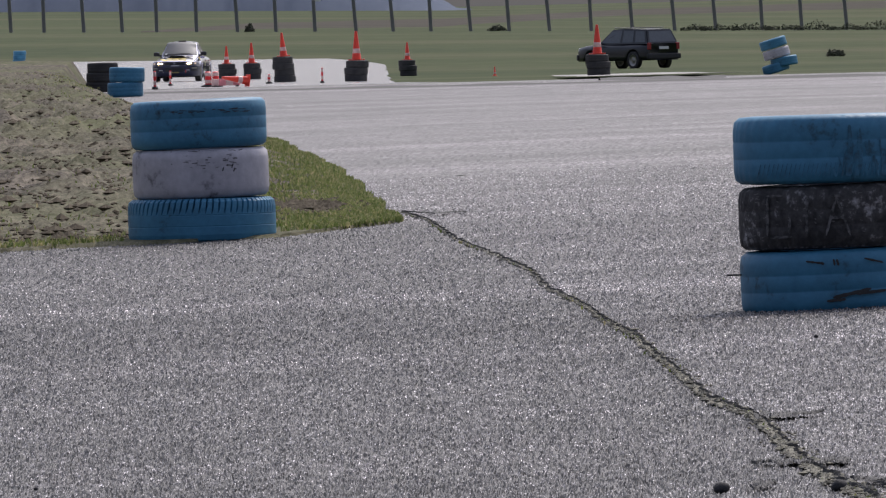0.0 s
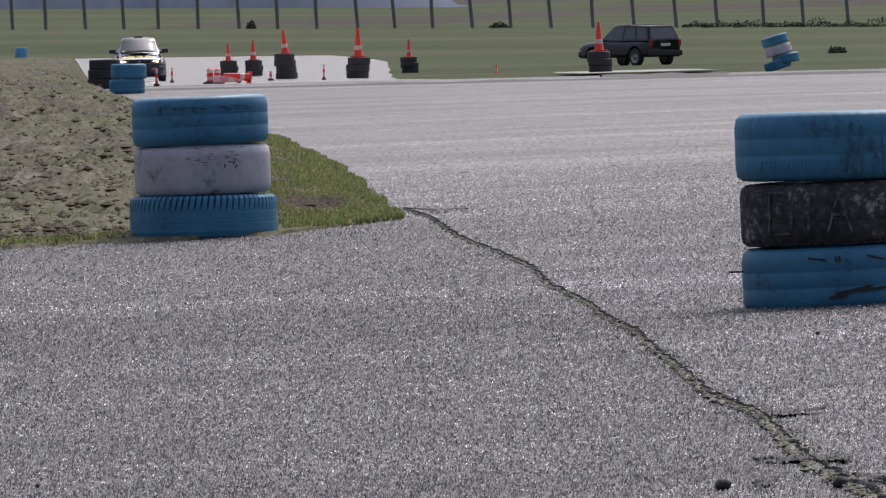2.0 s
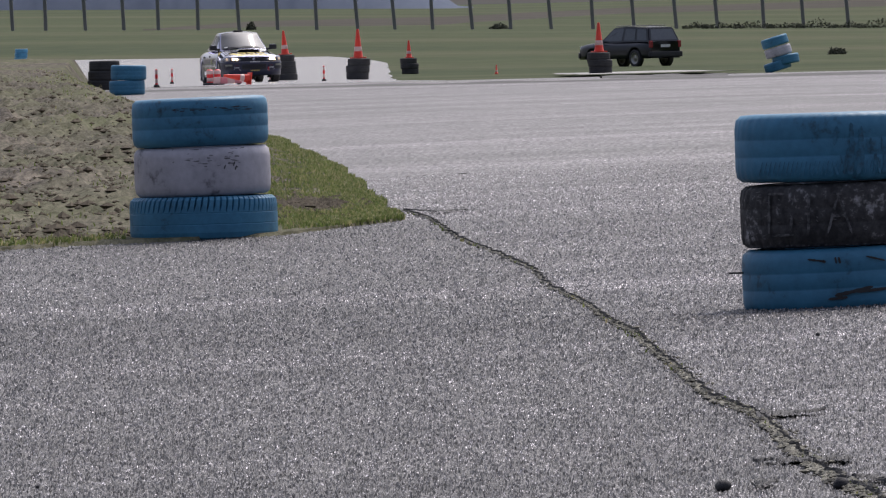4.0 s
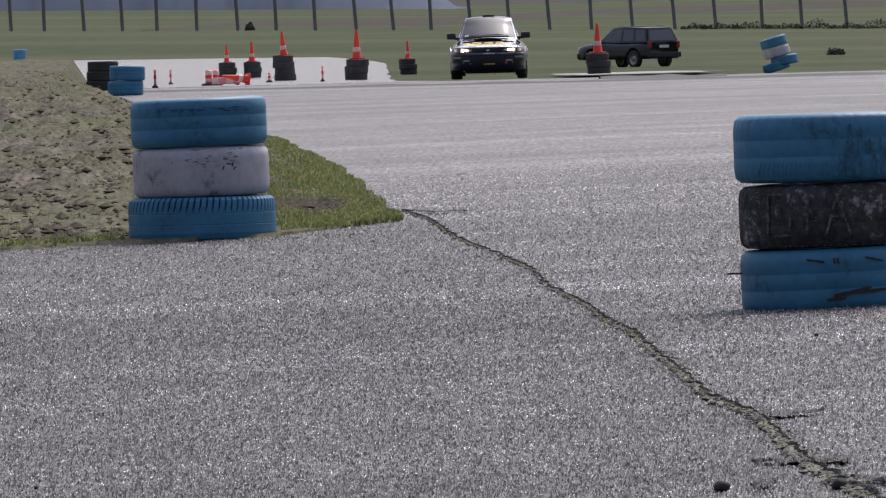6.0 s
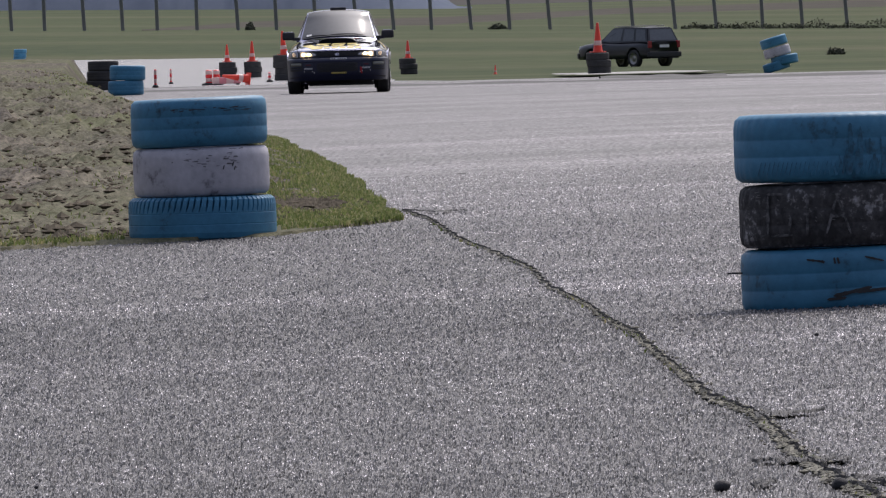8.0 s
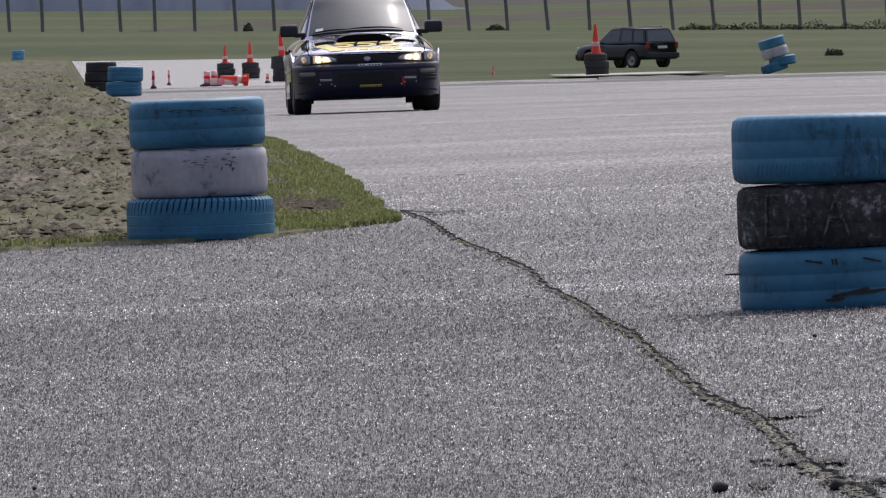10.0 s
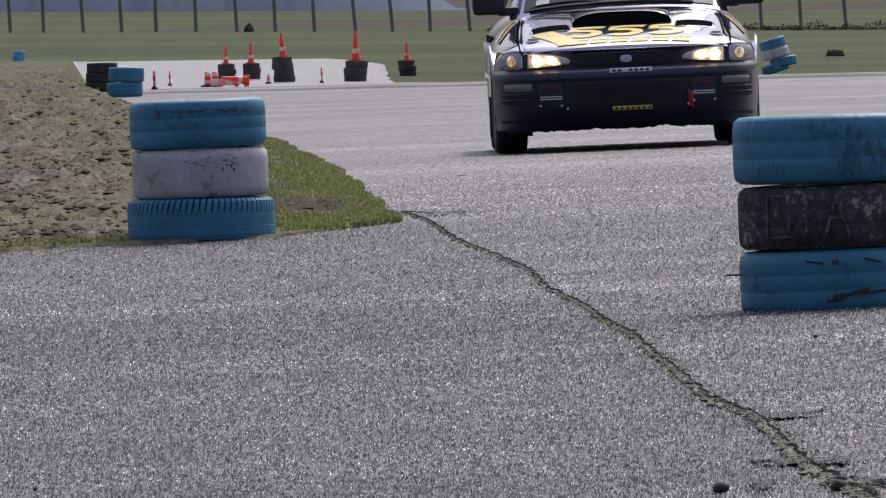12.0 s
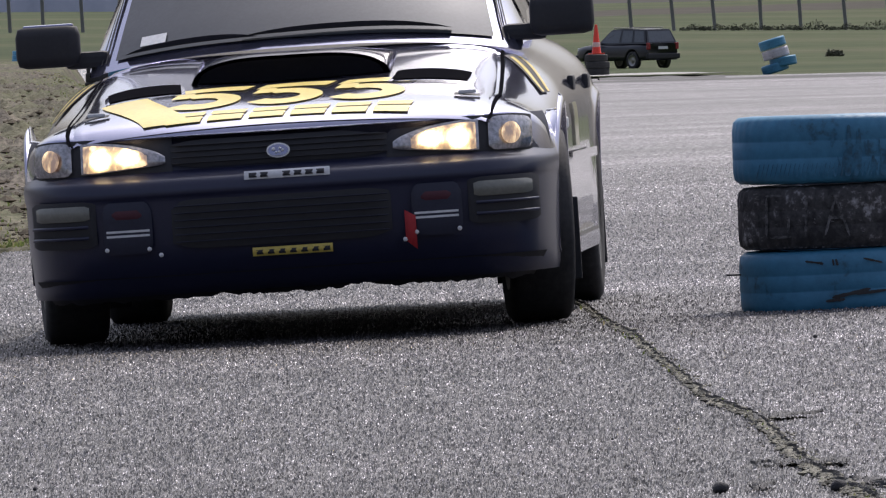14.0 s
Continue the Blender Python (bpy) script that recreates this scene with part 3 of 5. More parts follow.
# hand-painted worn letter strokes on the black tyre
for x0, z0, x1, z1 in [(-0.235, 0.245, -0.232, 0.365), (-0.225, 0.24, -0.16, 0.243), (-0.17, 0.245, -0.165, 0.30), (-0.235, 0.37, -0.185, 0.37), (-0.115, 0.245, -0.110, 0.368),
                       (-0.055, 0.245, -0.020, 0.365), (0.02, 0.242, -0.020, 0.365), (-0.045, 0.298, 0.005, 0.298), (-0.035, 0.366, -0.005, 0.366)]:
    tread_stroke(right_stack, 0.3235, x0, z0, x1, z1, 0.0055, CHALK, "worn white letter stroke")
rs = random.Random(3)
for k in range(30):
    x = -0.29 + 0.017 * k + rs.uniform(-0.004, 0.004)
    tread_stroke(right_stack, 0.3225, x, 0.208, x + rs.uniform(0.006, 0.012), 0.209, 0.0018, CHALK, "", "paint_fleck")
for k in range(46):
    x, z = rs.uniform(-0.30, 0.2), rs.uniform(0.22, 0.385)
    x = x if rs.random() > 0.5 else -0.30 + abs(x) * 0.2
    tread_stroke(right_stack, 0.3235, x, z, x + rs.uniform(0.004, 0.014), z + rs.uniform(-0.006, 0.006), 0.002, CHALK, "", "paint_fleck")
for x0, z0, x1, z1, w in [(-0.12, 0.165, -0.07, 0.158, 0.004), (-0.075, 0.16, -0.065, 0.155, 0.006), (-0.035, 0.17, -0.032, 0.15, 0.004), (-0.025, 0.17, -0.02, 0.15, 0.005), (-0.04, 0.05, 0.08, 0.075, 0.008), (0.03, 0.06, 0.14, 0.07, 0.006),
                         (-0.06, 0.04, 0.0, 0.045, 0.006), (0.06, 0.17, 0.12, 0.155, 0.004)]:
    tread_stroke(right_stack, 0.3225, x0, z0, x1, z1, w, RUBBER, "black scuff", "scuff")
for k in range(46):
    x = rs.choice((rs.gauss(0.03, 0.03), rs.uniform(0.10, 0.27)))
    z = rs.uniform(0.44, 0.585)
    tread_stroke(right_stack, 0.3272, x, z, x + rs.uniform(-0.012, 0.012), max(0.425, z - rs.uniform(0.03, 0.12)), rs.uniform(0.002, 0.010), BLUE_GRIME, "", "scuff")
for k in range(34):
    x = -0.26 + 0.0135 * k
    tread_stroke(right_stack, 0.3262, x, 0.425, x + 0.012, 0.470, 0.0016, BLUE_GRIME, "", "tread_cut")
for k in range(46):
    x = -0.13 + 0.30 * rs.random() ** 0.9
    z = 0.395 - 0.004 * rs.random() if rs.random() < 0.2 else rs.gauss(0.345, 0.012)
    tread_stroke(left_stack, 0.2965, x, z, x + rs.uniform(0.005, 0.03), z + rs.uniform(-0.004, 0.004), rs.uniform(0.001, 0.0035), SMUDGE, "", "scuff")
for x, z in [(0.145, 0.335), (0.152, 0.318), (0.105, 0.322)]:
    tread_stroke(left_stack, 0.2968, x, z, x - 0.006, z - 0.018, 0.003, RUBBER, "black scuff", "scuff")
for k in range(46):
    x = rs.uniform(-0.25, 0.20)
    z = rs.gauss(0.563, 0.006)
    tread_stroke(left_stack, 0.2965, x, z, x + rs.uniform(0.01, 0.035), z + rs.uniform(-0.003, 0.003), rs.uniform(0.001, 0.0028), RUBBER, "", "scuff")
nail = part("wire_end", box_bm((0.05, 0.006, 0.006), (-0.335, -0.05, 0.125), 0.001), RUBBER, right_stack, "bit of wire sticking out")


def cone(x, y, z, h, label, lean=(0, 0), tall=1.0):
    e = empty("traffic_cone", pose(x, y, z, lean[0], lean[1], 20), label, "traffic cone", "traffic cones")
    b = h * 0.22
    part("base", box_bm((2 * b, 2 * b, 0.03 * h / 0.7), (0, 0, 0.016 * h / 0.7), 0.006), ORANGE, e)
    meshpart("body", lathe([(b * 0.80, 0.025), (b * 0.72, 0.06 * h), (b * 0.2, 0.97 * h), (b * 0.16, h), (0.001, h)], 24, ORANGE, "body"), e)
    meshpart("sleeve", lathe([(b * 0.595, 0.24 * h), (b * 0.625, 0.245 * h), (b * 0.535, 0.40 * h), (b * 0.51, 0.405 * h)], 24, CONE_WHITE, "sleeve"), e, "faded white reflective sleeve")
    return e


def black_stack(x, y, count, r=0.31, label="black tyres stacked as a marker with a cone on top", jig=0.03):
    return tyre_stack(x, y, [("black", r + 0.012 * math.sin(3 * i + x), 0.195, 0.006, jig * math.sin(5 * i + y), 0, (0, 0)) for i in range(count)], label, "cone markers")


def marker(x, y, count, cone_h, lean=(0, 0)):
    black_stack(x, y, count)
    cone(x, y, gzf(x, y) + 0.008 + (count - 1) * 0.1834 + 0.196, cone_h, "orange traffic cone with a white sleeve standing on tyres", lean)


marker(-4.66, 247, 4, 0.70, (0, -4))
marker(-2.31, 225, 3, 0.78)
marker(-1.27, 297, 3, 0.62)
marker(-7.63, 298, 3, 0.62)
marker(-6.75, 298, 3, 0.72)
marker(4.03, 222, 3, 0.78)
cone(1.63, 272, gzf(1.63, 272), 0.3, "small orange cone in the grass")
tyre_stack(-5.53, 147, [("blue", 0.31, 0.26, 0.0, 0, 0, (0, 0)), ("blue", 0.31, 0.26, 0.0, 0.03, 0, (0, 1.5))], "two blue-painted tyres stacked at the edge of the earth", "painted tyre stacks")
tyre_stack(-6.72, 166, [("black", 0.30, 0.2, 0.0, 0.02 * k, 0, (0, 0)) for k in range(3)], "three black tyres stacked behind the earth bank", "painted tyre stacks")
tyre_stack(-20.05, 400, [("blue", 0.30, 0.2, 0.0, 0.02 * n, 0, (0, 0)) for n in range(4)], "stack of dull blue tyres at the edge of the apron", "painted tyre stacks")


def marker_post(x, y, h, r, label):
    """A short striped post on a round foot."""
    e = empty("marker_post", pose(x, y, gzf(x, y) - 0.004), label, "marker post", "striped marker posts")
    meshpart("foot", lathe([(0.001, 0.0), (r * 2.2, 0.0), (r * 2.1, 0.04), (r, 0.06)], 20, RUBBER, "foot"), e)
    for k in range(4):
        meshpart("band", lathe([(r * 0.9, h * k / 4), (r, h * k / 4 + 0.004), (r, h * (k + 1) / 4 - 0.004), (r * 0.9, h * (k + 1) / 4)], 16, RED_PLASTIC if k % 2 == 0 else CONE_WHITE, "band"), e)
    meshpart("cap", lathe([(r, h), (r * 0.7, h + 0.02), (0.001, h + 0.025)], 16, RED_PLASTIC, "cap"), e)
    return e


marker_post(-6.04, 177, 0.36, 0.03, "red and white striped post at the runway's edge")
marker_post(-7.75, 240, 0.40, 0.03, "red and white striped post on the apron")
marker_post(-3.19, 222, 0.38, 0.028, "red and white striped post on the apron")
marker_post(-4.79, 232, 0.24, 0.04, "red and white striped post on the apron")
for k, (x, y) in enumerate([(-5.34, 192), (-5.17, 192)]):
    marker_post(x, y, 0.33, 0.075, "stubby pink and white drum post")
fallen = cone(-4.32, 187, gzf(-4.32, 187) + 0.12, 0.62, "orange traffic cone lying on its side", (0, -82))
board = empty("barrier_board", pose(-4.84, 188, gzf(-4.84, 188), 0, 0, 8), "low red and white plastic barrier board", "barrier", "")
for k in range(4):
    part("panel", box_bm((0.155, 0.06, 0.15), (-0.24 + 0.16 * k, 0, 0.10), 0.012), PINK_TAPE if k % 2 else CONE_WHITE, board, "red plastic panel" if k % 2 else "white plastic panel")
for s in (-0.25, 0.25):
    part("foot", box_bm((0.06, 0.2, 0.03), (s, 0, 0.015), 0.006), RUBBER, board)
# the leaning stack at the far edge
lean = empty("tyre_stack", pose(7.44, 188, gzf(7.44, 188)), "leaning stack of blue, white and blue tyres on grass", "tyre stack", "painted tyre stacks")
for paint, dx, z, ry in (("blue", -0.05, 0.02, -16), ("blue", 0.12, 0.16, -8), ("white", -0.03, 0.34, -15), ("blue", -0.10, 0.56, -16)):
    meshpart("tyre", tyre_mesh(0.30, 0.21, PAINTS[paint], 0.0, 30, z), lean, WORDS[paint], pose(dx, 0, z, 0, ry, 0))

# ------------------------------------------------------------------ fence and distance


def fence_post(x, y, h, lean):
    bm = box_bm((0.27, 0.22, h + 0.2), (0, 0, h / 2 - 0.1), 0.02)
    ob = part("fence_post", bm, HAZED_WOOD)
    ob.matrix_basis = pose(x, y, gzf(x, y), 0, lean, 0)
    return tagged(ob, "dark wooden fence post in grass, greyed lighter for haze", "fence post", "posts of the far fence")


rf = random.Random(9)
FY = 640.0
# the posts' uneven spacing along the fence
POSTS = [-32.6, -30.1, -27.1, -24.2, -21.6, -18.6, -15.5, -12.6, -9.65, -6.55, -3.75, -0.9, 2.1, 5.0, 8.05, 11.2, 14.3, 17.5, 20.6, 24.1, 27.1, 30.5]
POSTS = [POSTS[0] - 3.0 * k for k in range(12, 0, -1)] + POSTS + [POSTS[-1] + 3.2 * k for k in range(1, 12)]
for i, fx in enumerate(POSTS):
    fence_post(fx, FY, 3.0 + rf.uniform(-0.1, 0.15), -1.4 + rf.uniform(-1.6, 1.2) - 1.5 * (i > 20))
box = part("sign_plate", box_bm((0.42, 0.05, 0.5), (0, 0, 0), 0.02), SIGN_WHITE)
box.matrix_basis = pose(-9.4, FY - 0.16, gzf(-10, FY) + 2.5)
tagged(box, "small white plate fixed on a fence post", "sign")


def leaf_clump(name, x, y, w, d, h, count, size, mat, label, category, group="", seed=1, z0=None, kind=""):
    rr = random.Random(seed)
    verts, faces = [], []
    for _ in range(count):
        a, q = rr.uniform(0, 2 * math.pi), rr.random() ** 0.5
        px, py = q * math.cos(a) * w, q * math.sin(a) * d
        top = h * (1 - q * q * 0.8) * (0.55 + 0.45 * noise.noise((px * 2.2 / max(w, 0.5), seed, 1)) + 0.35)
        pz = rr.random() * top
        i = len(verts)
        for _k in range(3):
            verts.append((px + rr.gauss(0, size), py + rr.gauss(0, size), max(0, pz + rr.gauss(0, size))))
        faces.append((i, i + 1, i + 2))
    ob = new(name, mesh_from(name, verts, faces, mat))
    ob.matrix_basis = pose(x, y, gzf(x, y) if z0 is None else z0)
    return tagged(ob, label, category, group, kind)


def px_x(px, d):
    return (px - 784 + 2) / 15000.0 * d


for n, (px, d, w, h) in enumerate([(440, 636, 0.35, 0.75), (878, 636, 0.75, 0.55), (1475, 395, 0.42, 0.36), (1230, 637, 1.2, 0.5), (1275, 637, 1.6, 0.55), (1330, 637, 1.6, 0.6), (1385, 637, 1.5, 0.5), (1440, 637, 1.6, 0.75),
                                   (1495, 637, 1.5, 0.5), (1550, 637, 1.6, 0.75)]):
    leaf_clump("bush", px_x(px, d), d, w, 0.5, h, 500, 0.06, LEAF, "dark low bush at the foot of the fence" if d > 500 else "dark low bush in the grass", "bush", "bushes by the fence", 20 + n)


# clods and weeds on the churned earth
def clods(rnd):
    verts, faces = [], []
    base = [(1, 0, 0), (-1, 0, 0), (0, 1, 0), (0, -1, 0), (0, 0, 1), (0, 0, -1)]
    tri = [(0, 2, 4), (2, 1, 4), (1, 3, 4), (3, 0, 4), (2, 0, 5), (1, 2, 5), (3, 1, 5), (0, 3, 5)]
    for _ in range(26000):
        y = 36.6 + 110 * rnd.random() ** 1.8
        x = float(edge_x(y)) - 0.5 - rnd.random() * (0.05 * y + 0.3)
        if float(lattice(np.array(x * 1.2), np.array(y * 0.5), 51)) < rnd.random() * 0.8:
            continue
        r = rnd.uniform(0.003, 0.012) * (1 + (rnd.random() < 0.14) * 1.6)
        z = float(earth_height(np.array(x), np.array(y))) + r * 0.3
        i = len(verts)
        for b in base:
            k = r * rnd.uniform(0.6, 1.4)
            verts.append((x + b[0] * k * 1.5, y + b[1] * k * 1.5, z + b[2] * k * 0.8))
        faces += [(a + i, b + i, c + i) for a, b, c in tri]
    for _ in range(700):
        x, y = -0.63 + rnd.gauss(0, 0.09), 39.3 + rnd.gauss(0, 0.5)
        r = rnd.uniform(0.006, 0.018)
        z = float(earth_height(np.array(x), np.array(y))) + r * 0.3
        i = len(verts)
        for b in base:
            k = r * rnd.uniform(0.6, 1.4)
            verts.append((x + b[0] * k * 1.5, y + b[1] * k * 1.5, z + b[2] * k * 0.8))
        faces += [(a + i, b + i, c + i) for a, b, c in tri]
    return new("clods", mesh_from("clods", verts, faces, CLOD))


CLOD = mottled("clod_earth", [(0.35, (0.045, 0.036, 0.026)), (0.6, (0.13, 0.11, 0.08))], 3, 0.95, spec=0.1, fine=40, bump=0.4)
tagged(clods(rnd), "dark broken clods lying on dry earth", "clods", kind="stuff")


def weed_spots(rnd):
    out = []
    for _ in range(7000):
        y = 36.6 + 100 * rnd.random() ** 1.7
        x = float(edge_x(y)) - 0.4 - rnd.random() * (0.05 * y + 0.3)
        if float(lattice(np.array(x * 0.9), np.array(y * 0.25), 61)) < 0.35 + rnd.random() * 0.5:
            continue
        out.append((x, y, float(earth_height(np.array(x), np.array(y)))))
    return out


weeds = blades("earth_weeds", weed_spots(rnd), rnd, 0.008, 0.024, GRASS)
tagged(weeds, "thin dry weeds growing through the earth", "weeds", kind="stuff")


# ------------------------------------------------------------------ depth of the plan
def lay_out(depth):
    """The plan above is drawn in steps of `depth` metres ahead: sheets and loose stuff stretch, things keep their shape and move."""
    for ob in list(scene.objects):
        if ob.parent or ob.type not in ('MESH', 'EMPTY', 'CURVE'):
            continue
        if "kind" in ob:
            ob.matrix_basis = Matrix.Diagonal((1, depth, 1, 1)) @ ob.matrix_basis
        elif abs(ob.location.y) > 0.5 or ob.type == 'EMPTY':
            ob.location.y *= depth
        else:
            mid = sum((v.co.y for v in ob.data.vertices), 0.0) / len(ob.data.vertices)
            ob.location.y += (depth - 1) * mid


lay_out(DEPTH)

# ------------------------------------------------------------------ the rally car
# navy body paint, paled and made metallic to stand for sky glare
GLARE_BLUE = mottled("glare_blue", [(0.3, (0.25, 0.255, 0.37)), (0.7, (0.30, 0.305, 0.43))], 2.0, 0.14, 0.85, 0.5, fine=300, bump=0.0, coat=1.0)
GLARE_BLUE.node_tree.nodes["Principled BSDF"].inputs["Coat IOR"].default_value = 1.8   # raised to mirror more of the sky
CAR_BLACK = plain("car_black", (0.030, 0.030, 0.034), 0.65, 0.0, 0.4)
GLASS_DARK = plain("window_glass", (0.050, 0.054, 0.060), 0.08, 0.0, 0.33, 0.1)
# the same navy paint without the glare in its colour
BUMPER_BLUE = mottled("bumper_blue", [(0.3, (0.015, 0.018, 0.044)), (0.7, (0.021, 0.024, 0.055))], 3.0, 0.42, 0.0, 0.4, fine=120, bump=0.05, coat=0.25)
# unreflecting black: the shade of openings and gaps as a colour
GAP_SHADE = plain("gap_shade", (0.010, 0.010, 0.012), 1.0, 0.0, 0.0)
NAVY = plain("dark_trim", (0.026, 0.028, 0.048), 0.5, 0.0, 0.35)
DECAL = plain("yellow_decal", (0.78, 0.60, 0.13), 0.45, coat=0.3)
OLIVE = plain("olive_decal", (0.30, 0.29, 0.15), 0.4, coat=0.5)
PLATE = plain("plate_white", (0.7, 0.7, 0.7), 0.4)
INK = plain("dark_ink", (0.03, 0.03, 0.035), 0.6)
LENS_GLASS = plain("lamp_lens", (0.42, 0.41, 0.42), 0.12, 0.6, 0.6, 0.35, 40)
LAMP_GLOW = glowing("lamp_glow", (1.0, 0.76, 0.42), 36.0)


def reflector_material():
    m, nt, b = shader("lamp_warm", 0.2)
    b.inputs["Base Color"].default_value = (0.6, 0.55, 0.45, 1)
    t = texture(nt, 38, 3, stretch=(1, 1, 0.5))
    nt.links.new(ramp(nt, t, [(0.40, (0.12, 0.05, 0.02)), (0.52, (0.42, 0.26, 0.12)), (0.66, (1.3, 0.95, 0.55))]), b.inputs["Emission Color"])
    b.inputs["Emission Strength"].default_value = 1.0
    return m


LAMP_WARM = reflector_material()
RIM = plain("wheel_rim", (0.32, 0.31, 0.29), 0.35, 0.8)
CREAM = plain("fog_cover", (0.20, 0.20, 0.17), 0.25)
DULL_RED = plain("dull_red_mark", (0.07, 0.012, 0.022), 0.6)
RED_TAPE = plain("red_tow_strap", (0.38, 0.015, 0.02), 0.6)

rally_car = empty("rally_car", pose(0, 60, 0), "dark blue rally saloon with yellow bonnet lettering, lamps on", "car")


def interp(table, v):
    return float(np.interp(v, [p[0] for p in table], [p[1] for p in table]))


HALF = [(-2.047, 0.600), (-2.0, 0.672), (-1.91, 0.748), (-1.8, 0.796), (-1.6, 0.822), (-1.3, 0.832), (-0.9, 0.826), (0.0, 0.83), (0.9, 0.83), (1.3, 0.834), (1.7, 0.81), (2.05, 0.76), (2.18, 0.66)]
TOP = [(-2.047, 0.642), (-2.032, 0.660), (-2.01, 0.675), (-1.97, 0.691), (-1.9, 0.708), (-1.7, 0.740), (-1.5, 0.768), (-1.26, 0.799), (-1.0, 0.836), (-0.8, 0.864), (-0.6, 0.882), (0.5, 0.892), (1.3, 0.92), (2.0, 0.93), (2.18, 0.88)]
FALL = [(-2.047, 0.015), (-2.0, 0.035), (-1.9, 0.075), (-1.8, 0.125), (-1.6, 0.22), (-1.3, 0.27), (-0.6, 0.27), (2.18, 0.25)]
AXLES = (-1.26, 1.26)


def smooth(table, v):
    """A smooth curve through a table's points, with no overshoot."""
    px, pz = [p[0] for p in table], [p[1] for p in table]
    v = min(max(v, px[0]), px[-1])
    i = min(max(k for k in range(len(px)) if px[k] <= v), len(px) - 2)

    def slope(k):
        if k <= 0 or k >= len(px) - 1:
            j = 0 if k <= 0 else len(px) - 2
            return (pz[j + 1] - pz[j]) / (px[j + 1] - px[j])
        a, b = (pz[k] - pz[k - 1]) / (px[k] - px[k - 1]), (pz[k + 1] - pz[k]) / (px[k + 1] - px[k])
        return 2 * a * b / (a + b) if a * b > 0 else 0.0
    h = px[i + 1] - px[i]
    t = (v - px[i]) / h
    return (2 * t**3 - 3 * t**2 + 1) * pz[i] + (t**3 - 2 * t**2 + t) * h * slope(i) + (3 * t**2 - 2 * t**3) * pz[i + 1] + (t**3 - t**2) * h * slope(i + 1)


def rounding(q):
    """How the section rounds off from the crown (0) to the flank (1)."""
    return 1 - math.sqrt(max(0.0, 1 - min(1.0, q) ** 4.4))


def faired(table, v):
    """A table's curve with its joints faired, but for the tight lip at the nose."""
    w = min(0.09, max(0.0, (v + 2.047) * 0.5))
    return sum(smooth(table, v + w * k / 3) for k in (-3, -2, -1, 0, 1, 2, 3)) / 7


def bow(x, y):
    """The nose is bowed forward in the middle."""
    return -0.055 * (1 - min(1.0, abs(x) / 0.60) ** 2) * min(1.0, max(0.0, (-1.1 - y) / 0.9))


def hood(x, y):
    """Height of the car's upper skin."""
    yy = y
    for _ in range(3):
        yy = y - bow(x, yy)
    W = faired(HALF, yy)
    return faired(TOP, yy) - faired(FALL, yy) * rounding(abs(x) / W)


def arch(y, sill):
    z = sill
    for a in AXLES:
        d = abs(y - a)
        if d < 0.35:
            z = max(z, 0.30 + math.sqrt(0.35 ** 2 - d * d))
    return z


def body_mesh():
    ys = [-2.047, -2.043, -2.037, -2.03, -2.02, -2.01, -1.995, -1.98, -1.96] + [round(-1.93 + 0.03 * i, 3) for i in range(138)]
    ys = sorted(set(ys + [a + s * 0.3495 for a in AXLES for s in (-1, 1)] + [a + s * 0.352 for a in AXLES for s in (-1, 1)]))
    qs = [0, 0.15, 0.3, 0.45, 0.58, 0.68, 0.75, 0.81, 0.86, 0.90, 0.935, 0.96, 0.98, 0.993, 1.0]
    verts, faces = [], []
    for y in ys:
        W, T, A = faired(HALF, y), faired(TOP, y), faired(FALL, y)
        zb = arch(y, 0.20 if y > -1.62 else 0.45)
        near = min(abs(y - a) for a in AXLES)
        flare = 0.018 * max(0.0, 1 - near / 0.46) ** 0.6 if near < 0.46 else 0.0
        half = [(q * W, T - A * rounding(q)) for q in qs]
        zw = half[-1][1]
        half[-1] = (W, max(zw, zb + 0.05))
        half += [(W + flare * 0.7, max(zb + 0.035, min(zw - 0.02, 0.48))), (W + flare, max(zb + 0.02, min(zw - 0.04, 0.36))), (W - 0.004 + flare, zb + 0.006), (W - 0.03, zb), (W - 0.25, zb), (W - 0.25, min(zb, 0.21)), (0, min(zb, 0.20))]
        verts += [(x, y + bow(x, y), z) for x, z in half] + [(-x, y + bow(x, y), z) for x, z in half[-2:0:-1]]
    k = 2 * len(half) - 2
    for i in range(len(ys) - 1):
        for j in range(k):
            a, b = i * k + j, i * k + (j + 1) % k
            faces.append((a, b, b + k, a + k))
    faces.append(tuple(range(k)))
    faces.append(tuple(reversed(range((len(ys) - 1) * k, len(ys) * k))))
    return mesh_from("body", verts, faces, GLARE_BLUE, True)


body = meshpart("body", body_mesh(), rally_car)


def surf(name, f, nu, nv, mat, parent, label="", flip=False):
    """A smooth panel from f(u, v), u and v from 0 to 1."""
    verts = [f(i / nu, j / nv) for i in range(nu + 1) for j in range(nv + 1)]
    faces = []
    for i in range(nu):
        for j in range(nv):
            a = i * (nv + 1) + j
            q = (a, a + 1, a + nv + 2, a + nv + 1)
            faces.append(q[::-1] if flip else q)
    return meshpart(name, mesh_from(name, verts, faces, mat, True), parent, label)


def plan(s):
    """The nose's outline seen from above, s from -1 to 1: (x, y)."""
    a = abs(s)
    if a < 0.7:
        x, y = a / 0.7 * 0.60, -2.16 + 0.055 * (a / 0.7) ** 2
    else:
        t = (a - 0.7) / 0.3
        x = (1 - t) ** 2 * 0.60 + 2 * t * (1 - t) * 0.79 + t * t * 0.838
        y = (1 - t) ** 2 * -2.105 + 2 * t * (1 - t) * -2.05 + t * t * -1.60
    return math.copysign(x, s), y


